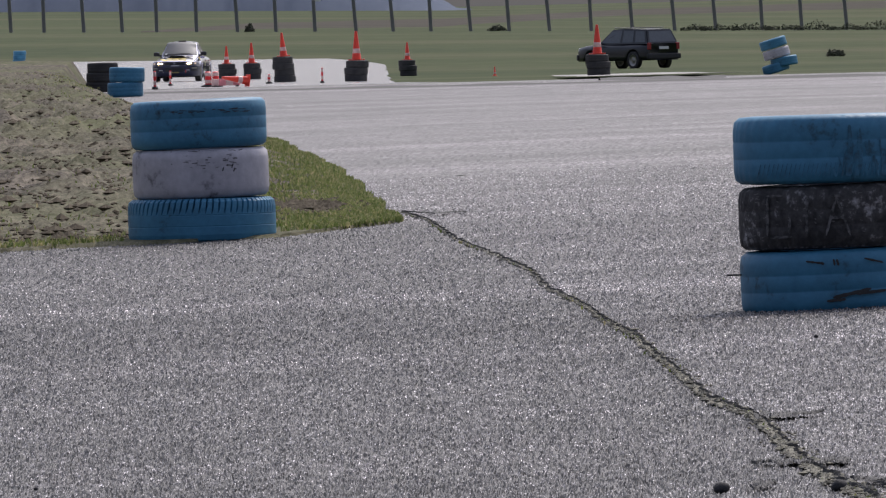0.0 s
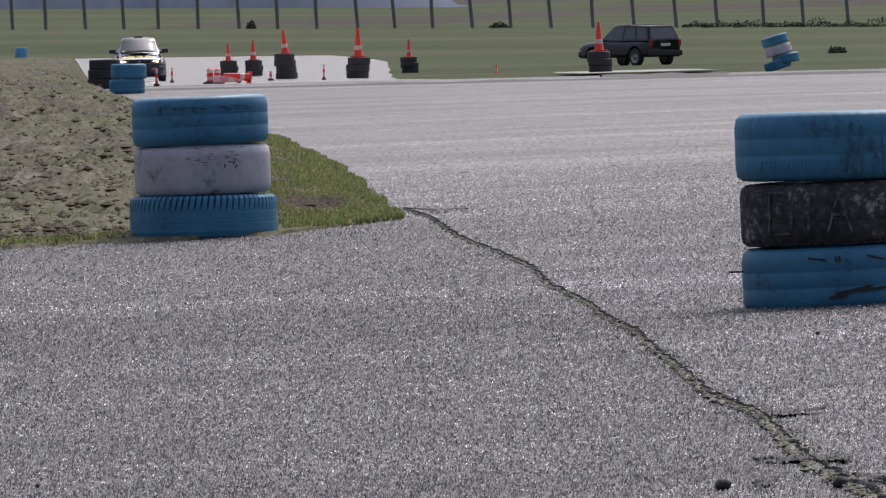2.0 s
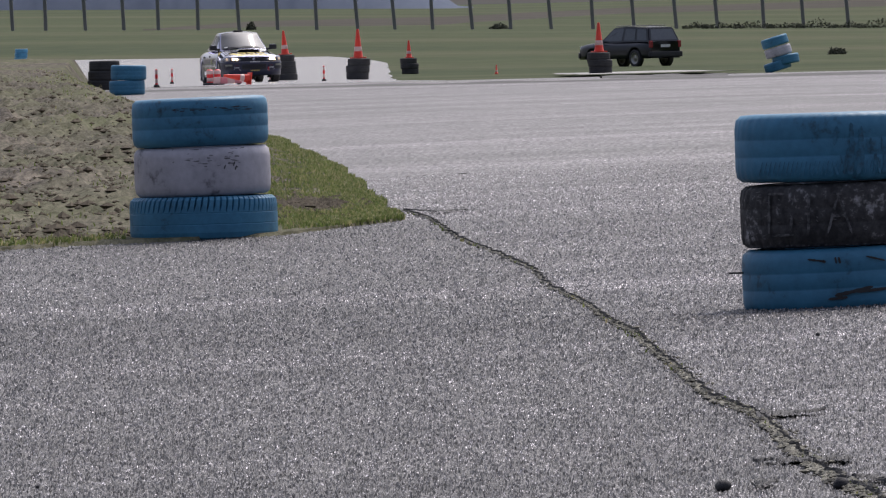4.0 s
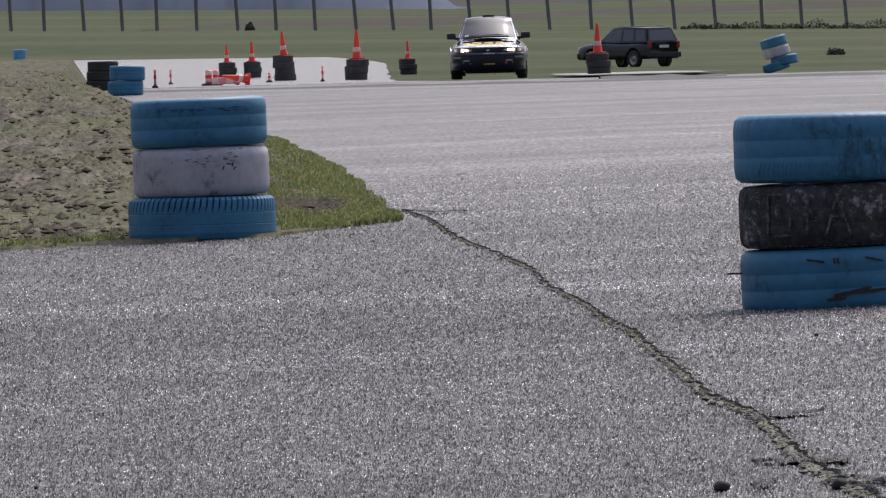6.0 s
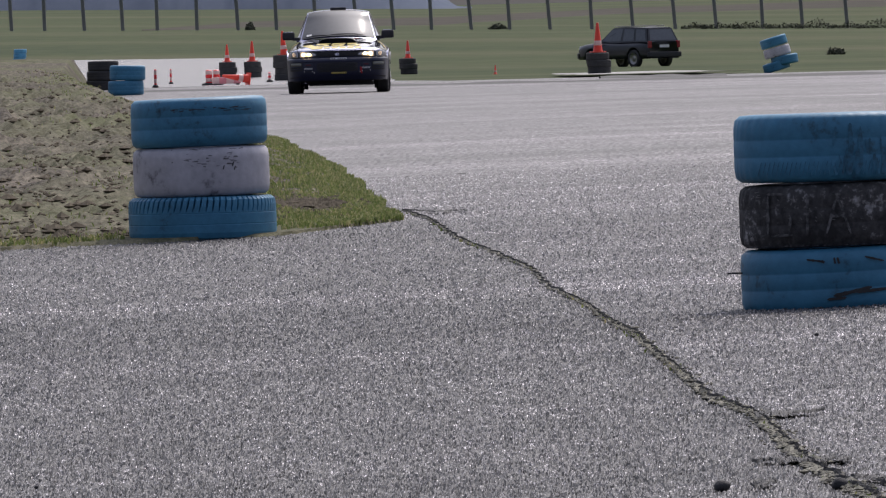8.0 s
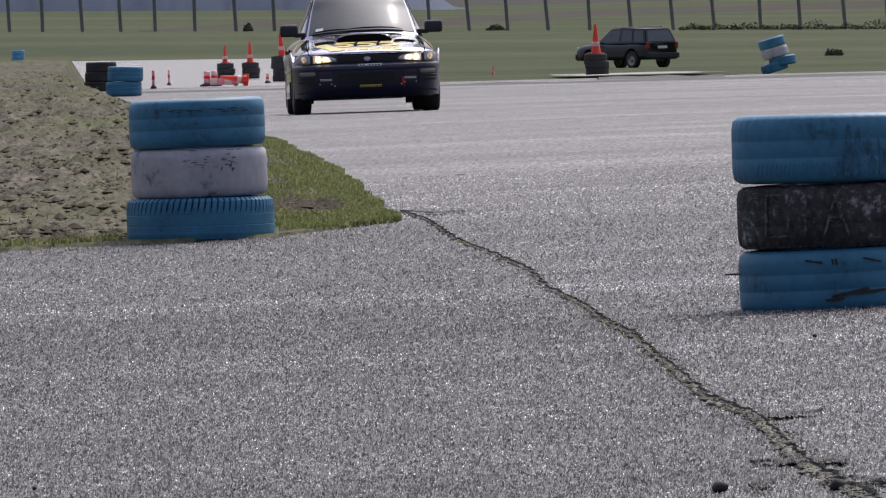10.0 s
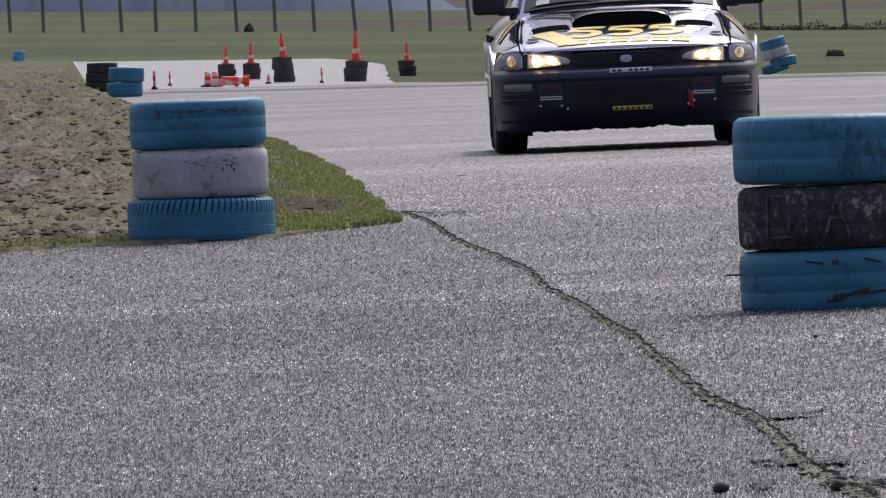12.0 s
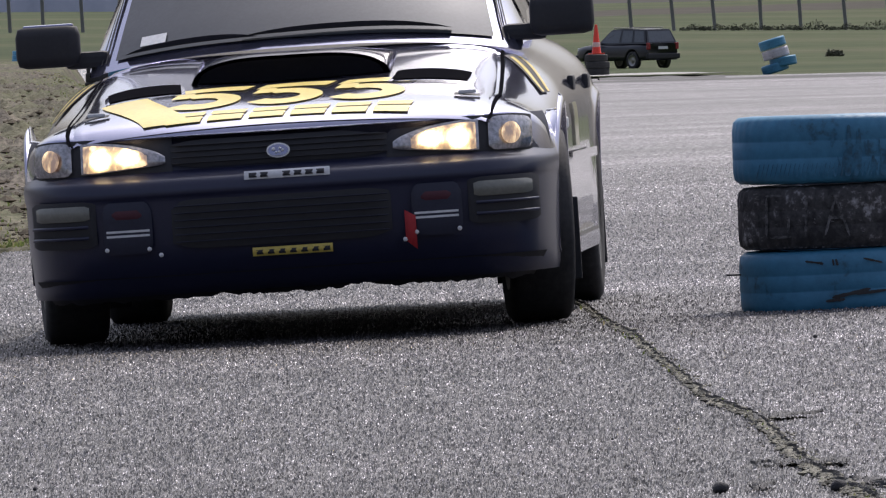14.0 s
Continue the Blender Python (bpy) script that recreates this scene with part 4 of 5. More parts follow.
def nose(s, z, out=0.0):
    """A point on the nose at height z, pushed out by a bit."""
    x, y = plan(s)
    e = plan(s + 0.01), plan(s - 0.01)
    n = Vector((e[0][1] - e[1][1], -(e[0][0] - e[1][0]), 0)).normalized()
    back = 0.0
    if z > 0.5:
        back = (z - 0.5) * 0.35 + 0.015
    elif z < 0.27:
        back = (0.27 - z) * 0.6
    elif z > 0.47:
        back = (z - 0.47) * 0.5
    k = max(0.0, 1 - abs(s) ** 6)
    return x + n.x * out, y + back * k + n.y * out, z


def s_of(x):
    """Where on the nose's outline a given half-width lies."""
    lo, hi = 0.0, 1.0
    for _ in range(30):
        m = (lo + hi) / 2
        if plan(m)[0] < abs(x):
            lo = m
        else:
            hi = m
    return math.copysign((lo + hi) / 2, x)


def nose_patch(name, x0, x1, z0, z1, out, mat, parent, label="", nu=14, nv=4, corner=0.0, slant=(0, 0), swell=0.0):
    """A panel on the nose, its rim turned in; slant lifts its far end, swell arches its upper edge."""
    s0, s1 = s_of(x0), s_of(x1)

    def f(u, v):
        zz0 = z0 + slant[0] * u + corner * max(0, (abs(2 * u - 1) - 0.7) / 0.3) ** 2
        zz1 = z1 + slant[1] * u - corner * max(0, (abs(2 * u - 1) - 0.7) / 0.3) ** 2 + swell * math.sin(math.pi * u ** 0.8)
        edge = 0.0 if 0 < u < 1 and 0 < v < 1 else -0.008
        return nose(s0 + (s1 - s0) * u, zz0 + (zz1 - zz0) * v, out + edge)
    return surf(name, f, nu, nv, mat, parent, label)


def bumper_out(z):
    return interp([(0.160, -0.028), (0.175, -0.015), (0.21, -0.004), (0.25, 0.004), (0.32, 0.016), (0.42, 0.026), (0.455, 0.029), (0.47, 0.040), (0.495, 0.044), (0.510, 0.040), (0.520, 0.024), (0.533, 0.0), (0.545, -0.02)], z)


def bumper_point(s, z):
    x, y, z = nose(s, z, bumper_out(z) * (1 - 0.7 * abs(s) ** 3))
    return x * (1 - 0.02 * abs(s) ** 4), y, z


BUMPER_Z = [0.160, 0.167, 0.175, 0.19, 0.21, 0.23, 0.25, 0.285, 0.32, 0.37, 0.42, 0.445, 0.455, 0.463, 0.47, 0.483, 0.495, 0.503, 0.510, 0.516, 0.520, 0.527, 0.533, 0.545]
front = surf("front_panel", lambda u, v: nose(-0.97 + 1.94 * u, 0.50 + 0.148 * v, -0.012 - 0.02 * v ** 4), 60, 8, NAVY, rally_car, "dark front between the lamps")
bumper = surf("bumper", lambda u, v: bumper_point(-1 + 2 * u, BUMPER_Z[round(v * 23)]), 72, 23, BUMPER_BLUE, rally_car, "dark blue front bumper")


def lip_point(u, v):
    s = -0.9 + 1.8 * u
    torn = 0.010 * noise.noise((u * 34, 2.0, 0)) + 0.006 * noise.noise((u * 90, 5.0, 0)) + 0.020 * max(0.0, noise.noise((u * 7, 8.0, 0)))
    return nose(s, 0.145 + torn * (1 - v) + 0.075 * v, 0.0 if v > 0.9 else -0.05 * (1 - v))


surf("lower_lip", lip_point, 150, 4, CAR_BLACK, bumper, "torn black lower lip")
duct = nose_patch("air_intake", -0.335, 0.335, 0.298, 0.462, 0.033, CAR_BLACK, bumper, "black mesh air intake", 24, 5, 0.02)
for i in range(6):
    nose_patch("intake_bar", -0.325, 0.325, 0.318 + 0.022 * i, 0.322 + 0.022 * i, 0.046, NAVY, duct, "", 20, 2)
grille = nose_patch("grille", -0.335, 0.335, 0.546, 0.630, 0.002, CAR_BLACK, rally_car, "black front grille", 20, 4, 0.012)
for i in range(4):
    nose_patch("grille_bar", -0.33, 0.33, 0.558 + 0.018 * i, 0.562 + 0.018 * i, 0.010, CAR_BLACK, grille, "", 20, 2)


def disc_patch(name, cx, cz, rx, rz, out, mat, parent, label=""):
    bm = bmesh.new()
    n = 24
    ring = [bm.verts.new(nose(s_of(cx + rx * math.cos(2 * math.pi * i / n)) if abs(cx) > rx else (cx + rx * math.cos(2 * math.pi * i / n)) / 0.60 * 0.7, cz + rz * math.sin(2 * math.pi * i / n), out)) for i in range(n)]
    c = bm.verts.new(nose(s_of(cx) if abs(cx) > rx else cx / 0.6 * 0.7, cz, out + 0.006))
    for i in range(n):
        bm.faces.new((ring[i], c, ring[(i + 1) % n]))
    return part(name, bm, mat, parent, label, True)


badge = disc_patch("badge", 0.0, 0.582, 0.036, 0.023, 0.018, PLATE, rally_car, "oval silver badge")
disc_patch("badge_field", 0.0, 0.582, 0.031, 0.0185, 0.020, GLARE_BLUE, badge)
for dx, dz, r in ((-0.014, 0.004, 0.006), (0.006, 0.006, 0.004), (0.014, 0.0, 0.004), (0.004, -0.005, 0.004), (-0.006, -0.006, 0.004)):
    disc_patch("badge_spot", 0.0 + dx, 0.582 + dz, r, r * 0.8, 0.028, PLATE, badge)
plate = nose_patch("number_plate", -0.105, 0.155, 0.498, 0.524, 0.054, PLATE, rally_car, "narrow white number plate with dark bars", 10, 2)
for i in range(7):
    if i != 2:
        nose_patch("plate_bar", -0.090 + 0.034 * i, -0.066 + 0.034 * i, 0.5035, 0.5185, 0.060, INK, plate, "", 3, 2)
strip_yellow = nose_patch("sponsor_strip", -0.095, 0.150, 0.262, 0.289, 0.024, DECAL, bumper, "faded yellow strip with dark bars", 14, 2)
for i in range(7):
    nose_patch("sponsor_bar", -0.083 + 0.034 * i, -0.062 + 0.034 * i, 0.267, 0.281, 0.029, INK, strip_yellow, "", 3, 2)
for s in (-1, 1):
    nose_patch("lamp_surround", s * 0.330, s * 0.775, 0.528, 0.648, 0.000, CAR_BLACK, rally_car, "black lamp surround", 24, 3, 0.008)
    lens = nose_patch("headlamp", s * 0.350, s * 0.612, 0.560, 0.588, 0.012, LENS_GLASS, rally_car, "lit headlamp with clear lens", 20, 5, 0.004, (-0.020, 0.052), 0.014)
    nose_patch("reflector", s * 0.405, s * 0.602, 0.558, 0.596, 0.020, LAMP_WARM, lens, "warm glowing reflector", 14, 5, 0.004, (-0.014, 0.036), 0.010)
    disc_patch("bulb", s * 0.548, 0.588, 0.024, 0.026, 0.030, LAMP_GLOW, lens, "bright bulb")
    disc_patch("bulb", s * 0.462, 0.590, 0.028, 0.019, 0.030, LAMP_GLOW, lens, "bright bulb")
    ind = nose_patch("indicator", s * 0.640, s * 0.765, 0.540, 0.640, 0.014, LENS_GLASS, rally_car, "clear corner lamp with a warm sidelight", 12, 5, 0.014, (0.0, -0.006), 0.006)
    disc_patch("sidelight", s * 0.695, 0.590, 0.026, 0.034, 0.022, LAMP_WARM, ind, "glowing sidelight bulb")
    pocket = nose_patch("fog_pocket", s * 0.568, s * 0.762, 0.318, 0.462, 0.031, CAR_BLACK, bumper, "dark recess at the bumper's corner", 12, 4, 0.012)
    nose_patch("fog_lamp", s * 0.585, s * 0.735, 0.402, 0.448, 0.044, CREAM, pocket, "cream fog lamp cover", 10, 3, 0.006)
    for k in range(2):
        nose_patch("duct_slat", s * 0.590, s * 0.745, 0.378 - 0.034 * k, 0.388 - 0.034 * k, 0.050, BUMPER_BLUE, pocket, "", 10, 2)
    cover = nose_patch("lamp_cover", s * 0.395, s * 0.548, 0.292, 0.452, 0.040, NAVY, bumper, "rounded black lamp cover", 14, 6, 0.030)
    nose_patch("cover_mark", s * 0.42, s * 0.52, 0.395, 0.430, 0.046, DULL_RED, cover, "dull red mark", 6, 2, 0.010)
    for k in range(2):
        nose_patch("cover_bar", s * 0.402, s * 0.535, 0.359 - 0.014 * k, 0.366 - 0.014 * k, 0.049, PLATE, cover, "small pale bar of writing", 6, 1)
    for x, z in ((0.405, 0.305), (0.535, 0.308), (0.37, 0.285)):
        disc_patch("bolt", s * x, z, 0.007, 0.007, 0.046, PLATE, bumper, "small pale bolt")
nose_patch("tow_strap", 0.372, 0.405, 0.282, 0.375, 0.052, RED_TAPE, bumper, "red tow strap", 4, 4, 0.0, (-0.03, -0.02))


def bonnet_edge(y):
    return interp([(-2.2, 0.610), (-2.0, 0.655), (-1.6, 0.665), (-1.0, 0.648), (-0.6, 0.63)], y)


def hood_point(u, v):
    q = 2 * u - 1
    y = -2.085 + 1.43 * v + 0.045 * abs(q) ** 2.5 * (1 - v) + 0.10 * q * q * v
    x = q * bonnet_edge(y)
    return x, y, hood(x, y) + (-0.010 if u in (0, 1) else 0.004)


bonnet = surf("bonnet", hood_point, 56, 40, GLARE_BLUE, rally_car, "dark blue bonnet, its paint paled for sky glare", True)


def hood_bar(name, pts, mat, parent, lift=0.010, label=""):
    """A flat piece of four or more corners, laid on the bonnet."""
    bm = bmesh.new()
    vs = [bm.verts.new((x, y, hood(x, y) + lift)) for x, y in pts]
    bm.faces.new(vs)
    bmesh.ops.subdivide_edges(bm, edges=list(bm.edges), cuts=2, use_grid_fill=True)
    for v in bm.verts:
        v.co.z = hood(v.co.x, v.co.y) + lift
    return part(name, bm, mat, parent, label, True)


def scoop_point(u, v):
    q = 2 * u - 1
    x = q * 0.315
    y = -1.38 + 0.56 * v + 0.07 * q * q
    w = max(0.0, 1 - abs(q) ** 3.2)
    return x, y, hood(x, y) + 0.002 + 0.084 * w ** 0.55 * (1 - v ** 1.6) ** 0.9


scoop = surf("bonnet_scoop", scoop_point, 48, 14, GLARE_BLUE, bonnet, "raised air scoop", True)


def mouth_point(u, v):
    q = 2 * u - 1
    x = q * 0.292
    w = max(0.0, 1 - abs(q) ** 3.2) ** 0.55
    y = -1.386 + 0.07 * q * q
    return x, y, hood(x, y) + 0.008 + 0.068 * w * v


# flat black sheet in place of the shade inside the scoop
surf("scoop_mouth", mouth_point, 48, 3, GAP_SHADE, scoop, "black sheet for the shade in the scoop's mouth")


def hood_band(name, f, nu, nv, mat, parent, label="", lift=0.0075):
    return surf(name, lambda u, v: (lambda p: (p[0], p[1], hood(p[0], p[1]) + lift))(f(u, v)), nu, nv, mat, parent, label, True)


# yellow shapes across the bonnet: a broad flash, three curls and a row of blocks
hood_band("yellow_flash", lambda u, v: (-0.580 + 0.115 * (1 - v) ** 1.6 + u * (0.145 + 0.05 * v * (1 - v)) + 0.05 * (1 - v), -2.045 + 0.50 * v), 6, 16, DECAL, bonnet, "broad yellow flash")
for k in range(3):
    cx = -0.26 + 0.255 * k
    hood_band("yellow_curl", lambda u, v: (cx + (0.050 + 0.062 * v) * math.cos(-2.5 + 4.5 * u) * 1.15, -1.74 + (0.05 + 0.075 * v) * math.sin(-2.5 + 4.5 * u) * 1.25), 20, 3, DECAL, bonnet, "yellow curl")
    hood_band("yellow_curl", lambda u, v: (cx - 0.09 + 0.22 * u + 0.03 * v, -1.565 + 0.085 * v + 0.02 * math.sin(3 * u)), 8, 2, DECAL, bonnet, "yellow bar of the curl")
    hood_band("yellow_curl", lambda u, v: (cx - 0.095 + 0.055 * u + 0.02 * v, -1.66 + 0.10 * v), 3, 3, DECAL, bonnet, "yellow bar of the curl")
for k in range(6):
    x0 = -0.350 + 0.128 * k
    for y0, y1 in ((-2.050, -2.003), (-1.992, -1.945)):
        hood_band("yellow_block", lambda u, v: (x0 + 0.108 * u + 0.16 * (y0 + 2.06 + (y1 - y0) * v), y0 + (y1 - y0) * v), 3, 4, DECAL, bonnet, "yellow block")
for s in (-1, 1):
    def vent_point(u, v, i=0.0, s=s):
        uu, vv = i + (1 - 2 * i) * u, 2.2 * i + (1 - 4.4 * i) * v
        x, y = 0.315 + 0.255 * uu + 0.015 * vv, -1.56 + 0.045 * uu + 0.17 * vv
        return s * x, y, hood(x, y) + 0.008 + 0.016 * vv * math.sin(math.pi * min(1, max(0, uu))) ** 0.25 + (0.003 if i else 0.0)
    vent = surf("bonnet_vent", vent_point, 12, 4, GLARE_BLUE, bonnet, "slotted bonnet vent with a bright rim", s > 0)
    # black patch painted on for the shade in the slots
    surf("vent_slot", lambda u, v: vent_point(u, v, 0.045), 12, 4, GAP_SHADE, vent, "", s > 0)
    hood_band("shut_line", lambda u, v: (s * (bonnet_edge(-2.05 + 1.42 * v) - 0.003 + 0.010 * u), -2.05 + 1.42 * v), 1, 40, GAP_SHADE, bonnet, "dark gap beside the bonnet", 0.006)
    pin = hood_bar("bonnet_pin", [(s * 0.535, -1.865), (s * 0.615, -1.85), (s * 0.615, -1.795), (s * 0.535, -1.81)], CAR_BLACK, bonnet, 0.010, "bonnet pin on a dark plate")
    part("pin_clip", box_bm((0.055, 0.012, 0.012), (s * 0.575, -1.835, hood(0.575, -1.835) + 0.018), 0.004), PLATE, pin)

# cabin: belt line, roof line and crown along the car
C_BELT = [(-0.74, 0.690), (-0.5, 0.705), (0.45, 0.715), (1.0, 0.70), (1.6, 0.64)]
C_EDGE = [(-0.74, 0.660), (-0.35, 0.600), (0.05, 0.530), (0.5, 0.525), (1.05, 0.495), (1.6, 0.60)]
C_TOP = [(-0.74, 0.872), (-0.60, 0.965), (-0.30, 1.150), (-0.05, 1.296), (0.06, 1.345), (0.18, 1.368), (0.5, 1.382), (0.85, 1.365), (1.05, 1.325), (1.6, 0.95)]
C_BASE = [(-0.74, 0.860), (0.45, 0.890), (1.6, 0.925)]


def cab(y, q):
    """A point of the cabin's skin: q is 0 in the middle of the roof, 1 on the belt line."""
    wr, wb, zt, zb = interp(C_EDGE, y), interp(C_BELT, y), interp(C_TOP, y), interp(C_BASE, y)
    k = min(abs(q), 1.0)
    if k < 0.6:
        x = wr * k / 0.6 * 0.97
        z = zt + 0.022 - 0.045 * (k / 0.6) ** 2.6
    else:
        t = (k - 0.6) / 0.4
        x0, z0, x1, z1 = wr * 0.97, zt - 0.023, wb, min(zb, zt - 0.03)
        cx, cz = wr + 0.035, z0 - 0.03
        x = (1 - t) ** 2 * x0 + 2 * t * (1 - t) * cx + t * t * x1 if t < 1 else x1
        z = (1 - t) ** 2 * z0 + 2 * t * (1 - t) * (cz * 0.62 + (z0 + z1) / 2 * 0.38) + t * t * z1
    fore = 0.14 * (x / 0.6) ** 2 * min(1.0, max(0.0, (0.25 - y) / 0.5))
    return math.copysign(x, q), y + fore, z


CAB_Y = [-0.74, -0.66, -0.55, -0.42, -0.30, -0.18, -0.05, 0.02, 0.06, 0.12, 0.18, 0.3, 0.45, 0.6, 0.75, 0.85, 0.95, 1.05, 1.2, 1.4, 1.6]
cabin = surf("cabin", lambda u, v: cab(CAB_Y[round(u * 20)], -1 + 2 * v), 20, 50, GLARE_BLUE, rally_car, "", False)


def glazing(name, y0, y1, q0, q1, lift, label="", slope=0.0):
    """A glass pane that follows the cabin's skin."""
    def f(u, v):
        q = q0 + (q1 - q0) * u
        y = y0 + (y1 - y0) * v + slope * (u if abs(q1) > abs(q0) else 1 - u)
        p = Vector(cab(y, q))
        n = (Vector(cab(y + 0.02, q)) - Vector(cab(y - 0.02, q))).cross(Vector(cab(y, q + 0.02 if q < 0.9 else q)) - Vector(cab(y, q - 0.02))).normalized()
        if n.dot(p - Vector((0, 0.4, 0.9))) < 0:
            n = -n
        return tuple(p + n * lift)
    return surf(name, f, 24, 10, GLASS_DARK, cabin, label, True)


glazing("windscreen", -0.70, 0.045, -0.57, 0.57, 0.006, "dark windscreen reflecting grey sky")
glazing("rear_window", 1.10, 1.52, -0.55, 0.55, 0.006)
for s in (-1, 1):
    glazing("side_window", -0.20, 0.40, s * 0.70, s * 0.95, 0.005, slope=-0.12)
    glazing("side_window", 0.46, 1.02, s * 0.70, s * 0.95, 0.005)
    for k, q in enumerate((0.60, 0.66)):
        surf("windscreen_seal", lambda u, v: tuple(Vector(cab(-0.70 + 0.76 * v, s * (q + 0.022 * u))) + Vector((0, -0.004, 0.005))), 1, 16, CAR_BLACK, cabin, "black seal along the pillar", s > 0)
    mir = part("door_mirror", box_bm((0.205, 0.10, 0.135), (s * 0.822, -0.50, 0.945), 0.035), CAR_BLACK, rally_car, "black door mirror", True)
    part("mirror_arm", box_bm((0.14, 0.06, 0.055), (s * 0.700, -0.48, 0.895), 0.018), CAR_BLACK, mir)
    part("mirror_cap", box_bm((0.16, 0.05, 0.016), (s * 0.818, -0.50, 1.0075), 0.006), GLARE_BLUE, mir, "glossy top of the mirror")
surf("roof_edge", lambda u, v: tuple(Vector(cab(0.050 + 0.035 * v, -0.58 + 1.16 * u)) + Vector((0, -0.002, 0.006))), 24, 1, CAR_BLACK, cabin, "dark trim above the windscreen", True)
surf("windscreen_sticker", lambda u, v: tuple(Vector(cab(-0.665 + 0.045 * v, -0.50 + 0.08 * u)) + Vector((0, -0.006, 0.010))), 2, 2, PLATE, cabin, "small pale sticker behind glass", True)


WHEELS = []
TYRE = lathe([(0.205, -0.095), (0.25, -0.102), (0.285, -0.098), (0.302, -0.085), (0.305, -0.06), (0.305, 0.06), (0.302, 0.085), (0.285, 0.098), (0.25, 0.102), (0.205, 0.095)], 48, RUBBER, "tyre")
RIM_MESH = lathe([(0.001, 0.055), (0.05, 0.06), (0.07, 0.045), (0.16, 0.05), (0.19, 0.08), (0.206, 0.095), (0.206, -0.095), (0.18, -0.08), (0.001, -0.06)], 40, RIM, "rim")
for wx, wy in ((-0.727, -1.26), (0.727, -1.26), (-0.722, 1.26), (0.722, 1.26)):
    w = new("wheel")
    w.parent = rally_car
    w.matrix_basis = pose(wx, wy, 0.305)
    turned = pose(0, 0, 0, 0, 90 if wx > 0 else -90, 0)
    meshpart("tyre", TYRE, w, "worn black tyre", turned)
    meshpart("rim", RIM_MESH, w, "dusty alloy rim", turned)
    for k in range(7):
        a = 2 * math.pi * k / 7
        sp = part("spoke", box_bm((0.02, 0.035, 0.13), (math.copysign(0.065, wx), 0, 0.12), 0.006), RIM, w)
        sp.matrix_basis = pose(0, 0, 0, math.degrees(a))
    WHEELS.append((w, wx, wy))

# side and roof details
for s in (-1, 1):
    def side(y, z, out=0.0, s=s):
        """A point on the flank."""
        W, T, A = faired(HALF, y), faired(TOP, y), faired(FALL, y)
        drop = min(1.0, max(0.0, (T - z) / A))
        x = W * (1 - (1 - drop) ** 2) ** (1 / 4.4)
        return s * (x + out), y, z

    def strip(name, y0, y1, z0, z1, out, mat, label="", n=12, side=side, s=s):
        return surf(name, lambda u, v: side(y0 + (y1 - y0) * u, z0 + (z1 - z0) * v, out), n, 6, mat, rally_car, label, s > 0)

    strip("side_moulding", -0.86, 0.86, 0.475, 0.505, 0.018, GLARE_BLUE, "side moulding", 20)
    strip("door_seam", -0.62, -0.615, 0.27, 0.80, 0.004, CAR_BLACK, "", 1)
    strip("door_seam", 0.34, 0.345, 0.27, 0.82, 0.004, CAR_BLACK, "", 1)
    for y in (0.18, 0.98):
        part("door_handle", box_bm((0.022, 0.14, 0.05), (side(y, 0.72)[0] + s * 0.004, y, 0.72), 0.01), CAR_BLACK, rally_car, "black door handle")
    part("side_marker", box_bm((0.016, 0.07, 0.035), (side(-0.80, 0.60)[0], -0.80, 0.60), 0.006), PLATE, rally_car, "clear side repeater")
    part("side_skirt", box_bm((0.05, 1.66, 0.07), (s * 0.815, 0.0, 0.215), 0.015), GLARE_BLUE, rally_car, "side skirt")
    strip("yellow_flash", -0.35, -0.12, 0.52, 0.66, 0.006, OLIVE, "dull olive flash on the door", 4)
    band = surf("wing_flash", lambda u, v: side(-1.10 + 0.16 * u + 0.36 * v, 0.700 + 0.125 * v ** 0.8, 0.007), 5, 10, CAR_BLACK, rally_car, "black flash on the wing with yellow stripes", s > 0)
    for k in range(2):
        surf("yellow_mark", lambda u, v: side(-1.085 + 0.10 * k + 0.035 * u + 0.34 * v, 0.703 + 0.115 * v ** 0.8, 0.010), 2, 10, DECAL, band, "yellow stripe", s > 0)
    for wy in (-0.86, 1.64):
        part("mud_flap", box_bm((0.27, 0.012, 0.26), (s * (0.715 if wy < 0 else 0.69), wy, 0.235), 0.004), CAR_BLACK, rally_car, "black mud flap")
for x0, x1, dy, dz in ((-0.60, -0.14, 0.0, 0.0), (-0.20, 0.50, 0.016, 0.034)):
    surf("wiper", lambda u, v: tuple(Vector(cab(-0.688 + dy * (0.3 + 0.7 * math.sin(2.2 * u)), (x0 + (x1 - x0) * u) / 0.66 * 0.6 + 0.0001)) + Vector((0, -0.010 - 0.02 * v, 0.008 + 0.018 * v * (1 - abs(2 * u - 1) ** 3)))), 16, 2, CAR_BLACK, rally_car, "black windscreen wiper")
part("roof_vent", box_bm((0.26, 0.20, 0.03), (0.0, 0.25, 1.408), 0.008), CAR_BLACK, rally_car, "black roof vent")
part("splitter", box_bm((1.30, 0.16, 0.03), (0, -1.92, 0.195), 0.01), CAR_BLACK, rally_car, "black lower splitter")
part("undertray", box_bm((1.10, 3.6, 0.06), (0, 0.05, 0.195), 0.02), CAR_BLACK, rally_car, "dark underside")

# ------------------------------------------------------------------ the parked estate car behind the track
DARK_PAINT = mottled("dark_paint", [(0.3, (0.010, 0.011, 0.016)), (0.7, (0.016, 0.018, 0.024))], 2, 0.3, 0.2, 0.5, fine=200, bump=0.0, coat=0.3)
ESTATE_GLASS = plain("estate_glass", (0.10, 0.11, 0.125), 0.06, 0.0, 0.5)
RED_LENS = plain("red_lens", (0.30, 0.03, 0.035), 0.2)

